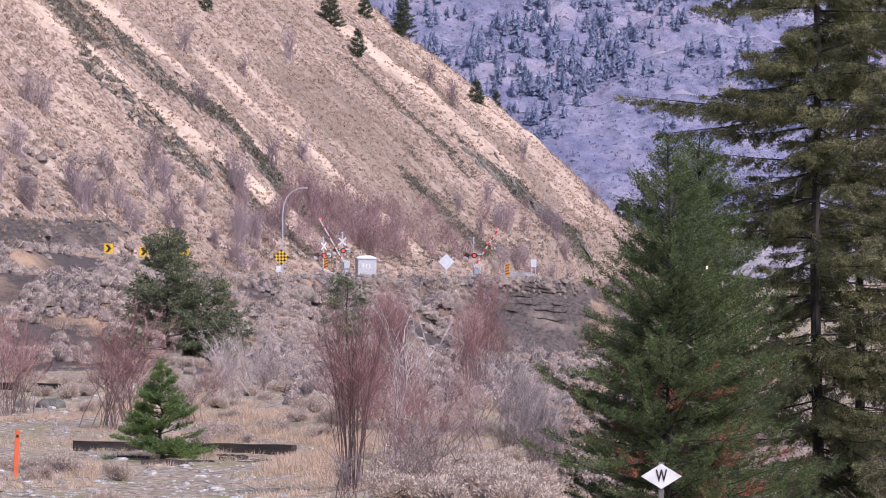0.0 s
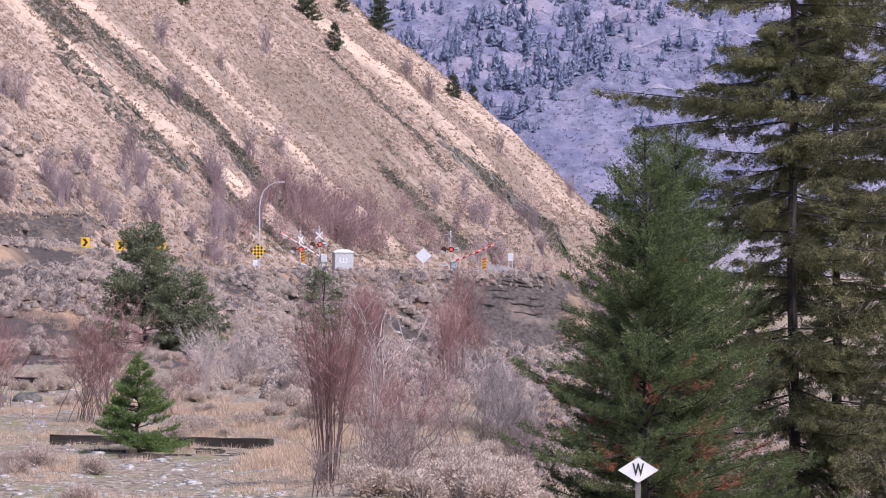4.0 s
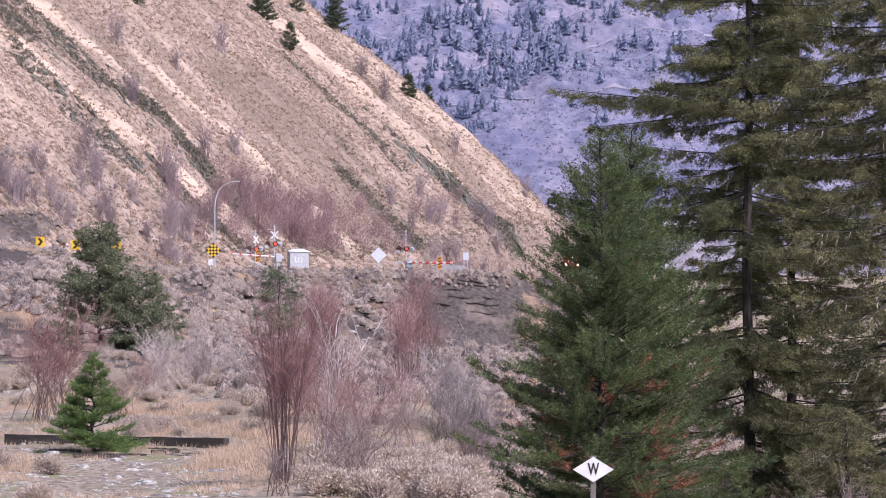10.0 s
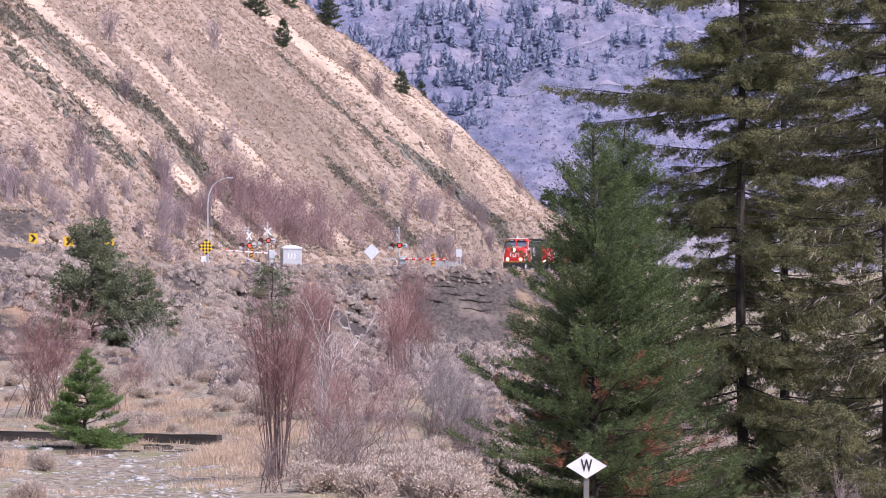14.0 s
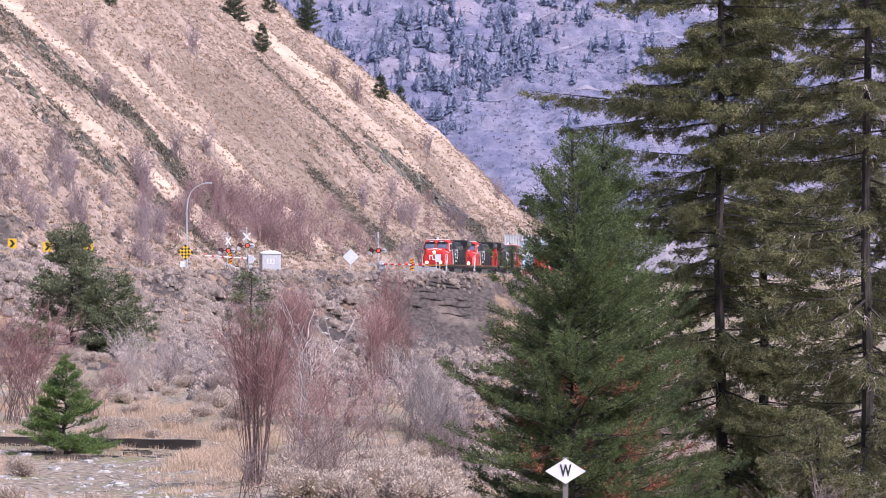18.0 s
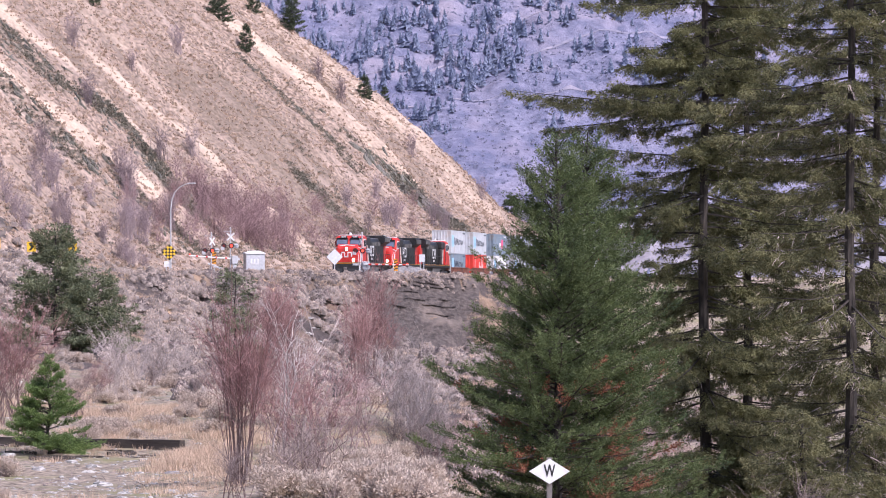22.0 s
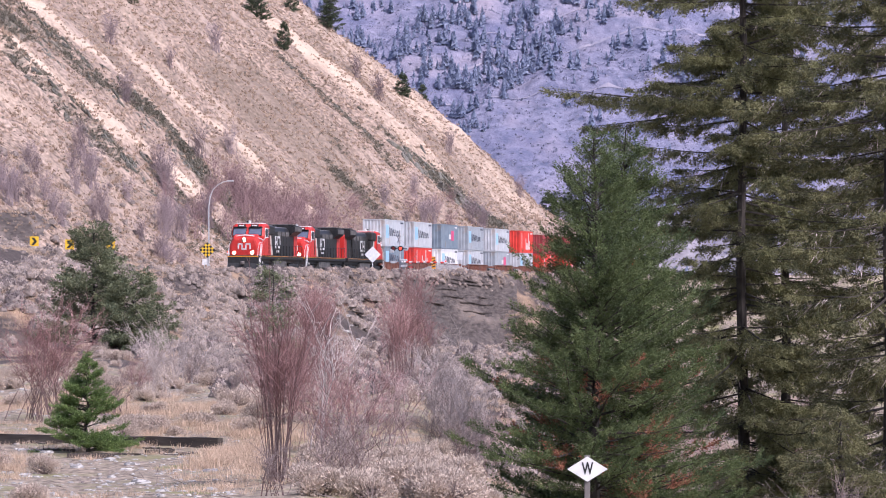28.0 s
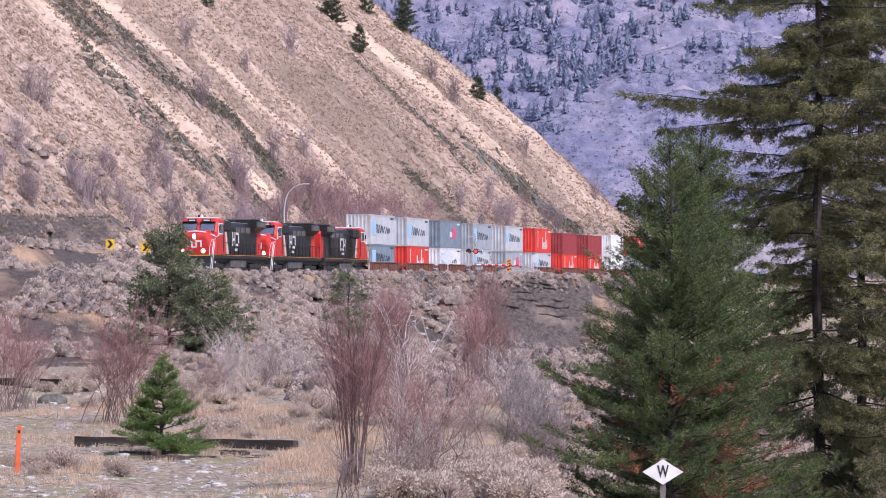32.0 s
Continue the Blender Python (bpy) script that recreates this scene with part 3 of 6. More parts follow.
def locomotive():
    eng = thing("locomotive", pose(0, 0, 0), "red-orange and black diesel freight locomotive with white stripes", "locomotive", "locomotives of the train")
    frame_ = Shape().box(-1.5, 1.5, -10.6, 10.4, 1.25, 1.62, 0.06)
    frame_.box(-1.1, 1.1, -10.7, 10.6, 0.95, 1.3)
    part("underframe", frame_, M_ENGINE, eng)
    part("walkway_edge", Shape().box(-1.53, -1.501, -10.3, 10.0, 1.54, 1.57).box(1.501, 1.53, -10.3, 10.0, 1.54, 1.57), M_AMBER, eng, "amber reflective sill stripe")
    part("fuel_tank", Shape().prism([(-1.35, 1.15), (-1.35, 0.6), (-1.05, 0.32), (1.05, 0.32), (1.35, 0.6), (1.35, 1.15)], "y", -2.9, 2.9), M_TANK, eng, "grey dusty fuel tank")
    for cy in (7.2, -7.2):
        bogie = part("bogie", Shape().box(-1.25, -1.05, -2.3, 2.3, 0.5, 0.85, 0.05).box(1.05, 1.25, -2.3, 2.3, 0.5, 0.85, 0.05).box(-1.0, 1.0, -0.5, 0.5, 0.5, 1.0), M_BLACK, eng)
        bogie.location = (0, cy, 0)
        for wy in (-1.85, 0, 1.85):
            wheelset(bogie, wy)
    # pilot and plough
    part("pilot", Shape().prism([(10.4, 1.62), (10.75, 1.55), (10.75, 0.9), (11.1, 0.15), (10.6, 0.15), (10.4, 0.9)], "x", -1.45, 1.45), M_BLACK, eng)
    part("pilot_stripe", Shape().box(-1.46, 1.46, 10.751, 10.78, 1.46, 1.54), M_AMBER, eng, "amber stripe on the front sill")
    part("coupler", Shape().box(-0.16, 0.16, 10.7, 11.2, 0.75, 1.05, 0.04), M_STEEL, eng)
    part("rear_coupler", Shape().box(-0.16, 0.16, -11.2, -10.6, 0.75, 1.05, 0.04), M_STEEL, eng)
    # short nose
    nose = Shape().loft([[(-w, y, 1.62), (w, y, 1.62), (w, y, z * 0.75), (w * 0.72, y, z), (-w * 0.72, y, z), (-w, y, z * 0.75)]
                         for y, w, z in ((8.4, 1.5, 3.62), (9.3, 1.49, 3.54), (9.9, 1.46, 3.34), (10.12, 1.36, 3.18), (10.18, 1.2, 3.02))])
    part("nose", nose, M_REDPAINT, eng)
    # cab: raked windscreen
    prof = [(5.9, 1.62), (8.45, 1.62), (8.9, 3.42), (8.35, 4.30), (8.0, 4.55), (6.1, 4.60), (5.9, 4.45)]
    cab = Shape().loft([[(x, p - (0.25 if abs(x) > 1.3 and p > 8.0 else 0), q - (0.18 if abs(x) > 1.3 and q > 4.4 else 0)) for p, q in prof] for x in (-1.52, -1.25, 1.25, 1.52)])
    part("cab", cab, M_REDPAINT, eng)
    part("cab_roof", Shape().box(-1.2, 1.2, 6.0, 8.0, 4.56, 4.66, 0.04), M_WHITE, eng, "pale grey cab roof panel")
    for x0, x1 in ((-1.32, -0.18), (0.18, 1.32)):
        part("windscreen", Shape().loft([[(x0, 8.915, 3.50), (x1, 8.915, 3.50), (x1, 8.45, 4.22), (x0, 8.45, 4.22)],
                                         [(x0, 8.93, 3.51), (x1, 8.93, 3.51), (x1, 8.47, 4.23), (x0, 8.47, 4.23)]]), M_GLASS, eng)
    for x in (-1, 1):
        part("side_window", Shape().box(min(x * 1.525, x * 1.54), max(x * 1.525, x * 1.54), 6.5, 7.9, 3.35, 4.1), M_GLASS, eng)
        part("window_frame", Shape().box(min(x * 1.52, x * 1.53), max(x * 1.52, x * 1.53), 6.4, 8.0, 3.27, 4.18), M_WHITE, eng)
        part("number_board", Shape().box(x * 0.62 - 0.36, x * 0.62 + 0.36, 8.3, 8.42, 4.30, 4.52), M_BLACK, eng)
        part("number_bar", Shape().box(x * 0.62 - 0.26, x * 0.62 + 0.26, 8.42, 8.425, 4.36, 4.46), M_WHITE, eng)
        lampb = part("ditch_light", Shape().tube([(x * 0.86, 10.45, 1.85), (x * 0.86, 10.66, 1.85)], 0.17, 12), M_BLACK, eng)
        part("lens", Shape().tube([(x * 0.86, 10.661, 1.85), (x * 0.86, 10.68, 1.85)], 0.15, 12), M_LAMP, lampb, "lit warm white lens")
        # handrails
        rail_ = Shape()
        for y in np.arange(-10.0, 5.0, 1.5):
            rail_.tube([(x * 1.47, y, 1.62), (x * 1.47, y, 2.6)], 0.025, 5)
        rail_.tube([(x * 1.47, -10.2, 2.6), (x * 1.47, 5.2, 2.6)], 0.025, 5)
        part("side_handrail", rail_, M_ENGINE, eng)
        front = Shape().tube([(x * 1.45, 8.3, 2.9), (x * 1.4, 10.0, 2.75), (x * 1.4, 10.6, 2.2), (x * 1.4, 10.7, 1.3)], 0.024, 6)
        front.tube([(x * 1.5, 9.6, 2.7), (x * 1.5, 10.1, 1.9), (x * 1.5, 10.5, 0.9), (x * 1.5, 10.7, 0.4)], 0.032, 6)
        front.tube([(x * 1.5, 9.2, 2.6), (x * 1.5, 9.7, 1.75), (x * 1.5, 10.05, 0.8), (x * 1.5, 10.15, 0.4)], 0.032, 6)
        part("front_handrail", front, M_WHITE, eng)
        for k in range(4):
            part("step", Shape().box(min(x * 1.2, x * 1.5), max(x * 1.2, x * 1.5), 9.9, 10.4, 0.35 + 0.3 * k, 0.39 + 0.3 * k), M_BLACK, eng)
        for q in (0.35, 0.75):
            part("step", Shape().box(min(x * 1.2, x * 1.5), max(x * 1.2, x * 1.5), -10.4, -9.9, q, q + 0.04), M_BLACK, eng)
        # white sweep on the cab side and plain white device on the hood
        part("red_panel", Shape().prism([(5.88, 1.66), (4.6, 1.66), (5.2, 3.5), (5.88, 3.5)], "x", min(x * 1.401, x * 1.41), max(x * 1.401, x * 1.41)), M_REDPAINT, eng, "red panel behind the cab")
        part("white_stripe", Shape().prism([(3.75, 1.66), (4.59, 1.66), (5.19, 3.5), (4.65, 3.5)], "x", min(x * 1.401, x * 1.412), max(x * 1.401, x * 1.412)), M_STRIPE, eng, "slanting soiled white livery stripe")
        for y0, y1, z0, z1 in ((1.2, 1.45, 2.35, 3.5), (1.2, 2.3, 3.3, 3.5), (1.2, 2.3, 2.35, 2.55), (2.6, 2.85, 2.35, 3.5), (3.4, 3.65, 2.35, 3.5), (2.6, 3.65, 2.8, 3.0)):
            part("livery_bar", Shape().box(min(x * 1.0, x * 1.085), max(x * 1.0, x * 1.085), y0 - 2.6, y1 - 2.6, z0, z1), M_WHITE, eng, "plain white livery shape")
        part("small_number_bar", Shape().box(min(x * 1.0, x * 1.085), max(x * 1.0, x * 1.085), -0.8, 0.4, 1.95, 2.15), M_WHITE, eng)
    line = Shape().tube([(-1.5, 8.75, 3.02), (-1.42, 9.4, 3.16), (-0.8, 9.72, 3.42), (0.0, 9.8, 3.50), (0.8, 9.72, 3.42), (1.42, 9.4, 3.16), (1.5, 8.75, 3.02)], 0.06, 5)
    for x in (-1, 1):
        line.tube([(x * 1.5, 8.75, 3.02), (x * 1.535, 8.05, 3.15), (x * 1.535, 7.95, 4.2)], 0.045, 5)
    part("nose_outline", line, M_WHITE, eng, "white line round the nose")
    for x in (-1, 1):                          # brow over each windscreen pane, beacon and antenna
        part("sun_visor", Shape().box(x * 0.75 - 0.6, x * 0.75 + 0.6, 8.36, 8.66, 4.26, 4.31), M_BLACK, eng)
        part("windscreen_surround", Shape().loft([[(x * 0.75 - 0.64, 8.90, 3.44), (x * 0.75 + 0.64, 8.90, 3.44), (x * 0.75 + 0.64, 8.42, 4.29), (x * 0.75 - 0.64, 8.42, 4.29)],
                                                  [(x * 0.75 - 0.64, 8.908, 3.45), (x * 0.75 + 0.64, 8.908, 3.45), (x * 0.75 + 0.64, 8.43, 4.30), (x * 0.75 - 0.64, 8.43, 4.30)]]), M_BLACK, eng)
        part("cab_door", Shape().box(min(x * 1.521, x * 1.535), max(x * 1.521, x * 1.535), 5.98, 6.32, 1.8, 4.1, 0.004), M_ENGINE, eng)
        part("mirror", Shape().box(x * 1.62 - 0.06, x * 1.62 + 0.06, 7.95, 8.02, 3.5, 3.95), M_BLACK, eng)
        part("marker_light", Shape().tube([(x * 1.505, 9.2, 0.95), (x * 1.56, 9.2, 0.95)], 0.1, 8), M_WHITE, eng)
        for k in range(3):
            part("louvre_panel", Shape().box(min(x * 1.05, x * 1.1), max(x * 1.05, x * 1.1), -5.4 + 1.9 * k, -4.0 + 1.9 * k, 3.5, 3.95), M_TANK, eng)
        part("radiator_screen", Shape().box(min(x * 1.55, x * 1.565), max(x * 1.55, x * 1.565), -9.4, -6.2, 4.04, 4.46), M_TANK, eng)
    part("beacon", Shape().tube([(0, 7.6, 4.66), (0, 7.6, 4.86), (0, 7.6, 4.9)], [0.13, 0.12, 0.05], 8), M_WHITE, eng)
    # thin paler panels added on top stand in for the sky's reflection
    part("hood_roof", Shape().loft([[(-0.8, y, 4.322), (0.8, y, 4.322), (0.7, y, 4.37), (-0.7, y, 4.37)] for y in (-5.9, 3.1)]), M_ROOF, eng, "roof panel with sky light put into its pale grey")
    part("blower_roof", Shape().box(-1.3, 1.3, 3.35, 5.7, 4.422, 4.47, 0.02), M_ROOF, eng, "roof panel with sky light put into its pale grey")
    part("radiator_roof", Shape().box(-0.88, 0.88, -9.5, -6.1, 4.682, 4.70), M_ROOF, eng, "roof panel with sky light put into its pale grey")
    part("nose_device", Shape().box(-0.62, -0.5, 10.185, 10.21, 2.2, 2.72).box(-0.62, -0.1, 10.185, 10.21, 2.6, 2.74).box(-0.22, -0.1, 10.185, 10.21, 2.2, 2.74).box(-0.22, 0.25, 10.185, 10.21, 2.14, 2.26)
         .box(0.15, 0.27, 10.185, 10.21, 2.2, 2.72).box(0.15, 0.62, 10.185, 10.21, 2.6, 2.74).box(0.5, 0.62, 10.185, 10.21, 2.2, 2.74), M_WHITE, eng, "plain white livery shape")
    hl = part("headlight", Shape().box(-0.22, 0.22, 10.05, 10.24, 2.86, 3.26, 0.05), M_BLACK, eng)
    for z in (2.97, 3.15):
        part("lens", Shape().tube([(0, 10.245, z), (0, 10.27, z)], 0.11, 12), M_LAMP, hl, "lit warm white lens")
    # long hood, blower housing, radiator wings
    hood = Shape().loft([[(-1.0, y, 1.62), (1.0, y, 1.62), (1.06, y, 3.9), (0.8, y, 4.32), (-0.8, y, 4.32), (-1.06, y, 3.9)] for y in (-6.0, 5.9)])
    hood.box(-1.5, 1.5, 3.2, 5.85, 3.55, 4.42, 0.12).box(-1.4, 1.4, 3.0, 5.9, 1.62, 3.52, 0.04)
    part("hood", hood, M_ENGINE, eng)
    rad = Shape().loft([[(-0.95, y, 1.62), (0.95, y, 1.62), (0.95, y, 3.55), (1.55, y, 4.0), (1.55, y, 4.5), (0.9, y, 4.68), (-0.9, y, 4.68), (-1.55, y, 4.5), (-1.55, y, 4.0), (-0.95, y, 3.55)] for y in (-9.6, -6.0)])
    part("radiator_housing", rad, M_ENGINE, eng)
    part("hood_end", Shape().loft([[(-0.98, y, 1.62), (0.98, y, 1.62), (0.98, y, 4.0 - k), (0.6, y, 4.4 - k), (-0.6, y, 4.4 - k), (-0.98, y, 4.0 - k)] for y, k in ((-10.15, 0.25), (-9.95, 0.0), (-8.6, 0.0))]), M_REDPAINT, eng, "red rear end of the hood")
    for y in (-8.7, -7.0):
        part("radiator_grille", Shape().box(-1.3, 1.3, y - 0.7, y + 0.7, 4.68, 4.74), M_STEEL, eng)
    part("exhaust_stack", Shape().box(-0.3, 0.3, -3.4, -2.4, 4.3, 4.55, 0.03), M_BLACK, eng)
    part("horn", Shape().tube([(0.3, 6.8, 4.78), (0.3, 7.3, 4.78)], [0.05, 0.1], 8), M_BLACK, eng)
    for k in range(7):
        y = -5.6 + k * 1.3
        for x in (-1, 1):
            part("hood_door", Shape().box(min(x * 1.0, x * 1.075), max(x * 1.0, x * 1.075), y, y + 1.22, 1.8, 3.45), M_ENGINE, eng)
    return eng


loco = locomotive()
rolls(loco, 11.1)
rolls(copy_thing(loco, pose(0, 0, 0)), 33.6)
rolls(copy_thing(loco, pose(0, 0, 0)), 56.2, True)

C_GREY = mat("grey_container_paint", (0.29, 0.33, 0.365), (0.38, 0.42, 0.455), 1.2, 0.6, 0.03, spot=(0.33, 0.32, 0.31), spots=0.12, spot_scale=0.9)
C_PALE = mat("pale_grey_container_paint", (0.43, 0.46, 0.49), (0.54, 0.57, 0.595), 1.2, 0.6, 0.03, spot=(0.45, 0.42, 0.40), spots=0.12, spot_scale=0.9)
C_BLUE = mat("slate_blue_container_paint", (0.16, 0.21, 0.26), (0.23, 0.29, 0.34), 1.2, 0.6, 0.03, spot=(0.22, 0.22, 0.22), spots=0.12, spot_scale=0.9)
C_RED = mat("bright_red_container_paint", (0.62, 0.04, 0.025), (0.72, 0.06, 0.04), 1.2, 0.6, 0.03, spot=(0.5, 0.05, 0.04), spots=0.12, spot_scale=0.9)
C_MAROON = mat("maroon_container_paint", (0.26, 0.035, 0.04), (0.34, 0.05, 0.055), 1.2, 0.6, 0.03, spot=(0.25, 0.06, 0.05), spots=0.12, spot_scale=0.9)
C_WHITE = mat("white_container_paint", (0.66, 0.67, 0.68), (0.78, 0.79, 0.80), 1.2, 0.6, 0.03, spot=(0.55, 0.53, 0.50), spots=0.12, spot_scale=0.9)
M_INK = mat("dark_blue_lettering_paint", (0.02, 0.03, 0.06), (0.05, 0.06, 0.09), 3.0, 0.6, 0)
M_LIGHTBLUE = mat("light_blue_emblem_paint", (0.30, 0.55, 0.75), (0.38, 0.62, 0.80), 3.0, 0.6, 0)
M_MAGENTA = mat("magenta_emblem_paint", (0.65, 0.08, 0.20), (0.75, 0.12, 0.26), 3.0, 0.6, 0)
CONTAINER_MESH = {}


def container_shell(high):
    """Corrugated 40-foot box: sides, ends and roof."""
    if high in CONTAINER_MESH:
        return CONTAINER_MESH[high]
    s, w, l = Shape(), 1.219, 6.095
    def folds(a, b, n, d):
        out = []
        for i in range(n):
            p, q = a + (b - a) * i / n, (b - a) / n
            out += [(p, 0), (p + 0.3 * q, 0), (p + 0.45 * q, d), (p + 0.85 * q, d)]
        return out + [(b, 0)]
    for side in (-1, 1):
        pts = folds(-l + 0.15, l - 0.15, 22, 0.036)
        a = [(side * (w - 0.01 - d), y, 0.16) for y, d in pts]
        b = [(side * (w - 0.01 - d), y, high - 0.1) for y, d in pts]
        n = len(pts)
        s.add(a + b, [(i, i + 1, n + i + 1, n + i) for i in range(n - 1)])
        pts = folds(-w + 0.12, w - 0.12, 6, 0.045)
        a = [(x, side * (l - 0.02 - d), 0.16) for x, d in pts]
        b = [(x, side * (l - 0.02 - d), high - 0.1) for x, d in pts]
        n = len(pts)
        s.add(a + b, [(i, i + 1, n + i + 1, n + i) for i in range(n - 1)])
    s.box(-w + 0.02, w - 0.02, -l + 0.05, l - 0.05, high - 0.06, high - 0.03)
    fr = Shape()
    for x in (-1, 1):
        for y in (-1, 1):
            fr.box(min(x * w, x * (w - 0.13)), max(x * w, x * (w - 0.13)), min(y * l, y * (l - 0.16)), max(y * l, y * (l - 0.16)), 0.0, high)
        fr.box(min(x * w, x * (w - 0.08)), max(x * w, x * (w - 0.08)), -l + 0.16, l - 0.16, 0.0, 0.17)
        fr.box(min(x * w, x * (w - 0.06)), max(x * w, x * (w - 0.06)), -l + 0.16, l - 0.16, high - 0.11, high)
        fr.box(-w + 0.13, w - 0.13, min(x * l, x * (l - 0.08)), max(x * l, x * (l - 0.08)), 0.0, 0.17)
        fr.box(-w + 0.13, w - 0.13, min(x * l, x * (l - 0.08)), max(x * l, x * (l - 0.08)), high - 0.11, high)
    CONTAINER_MESH[high] = (s, fr)
    return CONTAINER_MESH[high]


def container(colour, high, mark, tone):
    box = thing("shipping_container", pose(0, 0, 0), f"{tone} corrugated steel shipping container on the train", "container", "containers of the train")
    shell, fr = container_shell(high)
    part("shell", shell, colour, box)
    part("corner_frame", fr, colour, box)
    for x in (-1, 1):
        if mark == "ink":
            s = Shape()
            for k in range(12):                # a row of slanting strokes
                y, tip = 3.2 - 0.62 * k, 0.34 if k % 2 else -0.34
                z0, z1 = high * 0.38, high * (0.70 - 0.012 * k)
                s.prism([(y - tip / 2 - 0.13, z0), (y - tip / 2 + 0.13, z0), (y + tip / 2 + 0.13, z1), (y + tip / 2 - 0.13, z1)], "x", min(x * 1.2, x * (1.215 + 0.001 * (k % 2))), max(x * 1.2, x * (1.215 + 0.001 * (k % 2))))
            part("lettering_bar", s, M_INK, box, "dark unreadable lettering")
            part("emblem", Shape().box(min(x * 1.2, x * 1.216), max(x * 1.2, x * 1.216), 3.5, 5.3, high * 0.30, high * 0.80), M_LIGHTBLUE, box, "light blue square emblem")
        elif mark == "white":
            s = Shape()
            for k, h in enumerate((0.5, 0.3, 0.3, 0.75, 0.4)):
                s.box(min(x * 1.2, x * 1.215), max(x * 1.2, x * 1.215), 0.6 - 0.8 * k - 0.45, 0.6 - 0.8 * k, high * 0.15, high * (0.15 + h))
            part("lettering_bar", s, M_WHITE, box, "white unreadable lettering")
            part("white_bar", Shape().box(min(x * 1.2, x * 1.215), max(x * 1.2, x * 1.215), 3.9, 4.15, high * 0.2, high * 0.9), M_WHITE, box)
        elif mark == "magenta":
            part("emblem", Shape().box(min(x * 1.2, x * 1.215), max(x * 1.2, x * 1.215), -3.2, -1.2, high * 0.35, high * 0.75), M_MAGENTA, box, "magenta emblem")
            part("emblem_bar", Shape().box(min(x * 1.2, x * 1.215), max(x * 1.2, x * 1.215), -1.0, 0.4, high * 0.4, high * 0.6), M_WHITE, box)
        if mark:
            part("code_bar", Shape().box(min(x * 1.2, x * 1.214), max(x * 1.2, x * 1.214), -5.6, -3.9, high * 0.86, high * 0.92), M_INK if mark == "ink" else M_WHITE, box)
    door = Shape()
    for x in (-0.85, -0.35, 0.35, 0.85):
        door.tube([(x, -6.1, 0.15), (x, -6.1, high - 0.12)], 0.025, 5)
    part("door_rods", door, M_GALV, box)
    return box


def well_car(length):
    car = thing("well_car", pose(0, 0, 0), "rust-brown articulated well car carrying stacked containers", "railway car", "well cars of the train")
    h, e = length / 2 - 0.25, 6.9
    for x in (-1, 1):
        side = Shape().prism([(-e - 1.4, 1.15), (-e, 0.42), (e, 0.42), (e + 1.4, 1.15), (e + 1.4, 1.3), (e, 1.32), (-e, 1.32), (-e - 1.4, 1.3)], "x", min(x * 1.36, x * 1.44), max(x * 1.36, x * 1.44))
        for k in range(15):
            y = -e + 0.4 + k * (2 * e - 0.8) / 14
            side.box(min(x * 1.44, x * 1.5), max(x * 1.44, x * 1.5), y - 0.05, y + 0.05, 0.45, 1.3)
        side.box(min(x * 1.3, x * 1.52), max(x * 1.3, x * 1.52), -e - 0.2, e + 0.2, 1.28, 1.36)
        part("well_side", side, M_WELL, car)
    part("end_platform", Shape().box(-1.4, 1.4, e + 0.3, h, 0.95, 1.2, 0.04), M_WELL, car)
    part("end_platform", Shape().box(-1.4, 1.4, -h, -e - 0.3, 0.95, 1.2, 0.04), M_WELL, car)
    part("well_floor", Shape().box(-1.3, 1.3, -e, e, 0.36, 0.46), M_WELL, car)
    b = part("bogie", Shape().box(-1.15, -0.95, -1.2, 1.2, 0.4, 0.8, 0.05).box(0.95, 1.15, -1.2, 1.2, 0.4, 0.8, 0.05).box(-0.95, 0.95, -0.3, 0.3, 0.45, 0.9), M_BLACK, car)
    b.location = (0, length / 2 - 0.3, 0)
    for wy in (-0.9, 0.9):
        wheelset(b, wy, 0.46)
    return car


HI, LO = 2.896, 2.591
# metres from the nose to the front of the stack, upper box, lower box
LOAD = (
    (68.8, (C_PALE, HI, "ink", "pale grey"), (C_BLUE, LO, "ink", "slate blue")),
    (87.6, (C_PALE, HI, "ink", "pale grey"), (C_RED, LO, "white", "bright red")),
    (106.5, (C_BLUE, HI, "magenta", "slate blue"), (C_WHITE, LO, "ink", "white")),
    (126.5, (C_GREY, HI, "ink", "grey"), (C_PALE, LO, "ink", "pale grey")),
    (148.5, (C_PALE, HI, "ink", "pale grey"), (C_GREY, LO, "magenta", "blue-grey")),
    (170.0, (C_RED, HI, "white", "bright red"), (C_PALE, LO, "ink", "pale grey")),
    (191.5, (C_MAROON, LO, "", "maroon"), (C_RED, LO, "white", "bright red")),
    (213.5, (C_MAROON, LO, "", "maroon"), (C_RED, LO, "white", "bright red")),
    (234.5, (C_WHITE, HI, "", "white"), (C_WHITE, LO, "", "white")),
)
MORE = ((C_PALE, HI, "ink", "pale grey"), (C_RED, LO, "white", "bright red"), (C_GREY, HI, "", "grey"), (C_BLUE, LO, "", "slate blue"))
fronts = [row[0] for row in LOAD] + [255.0 + 20.5 * k for k in range(9)]
cars = {}
made = {}
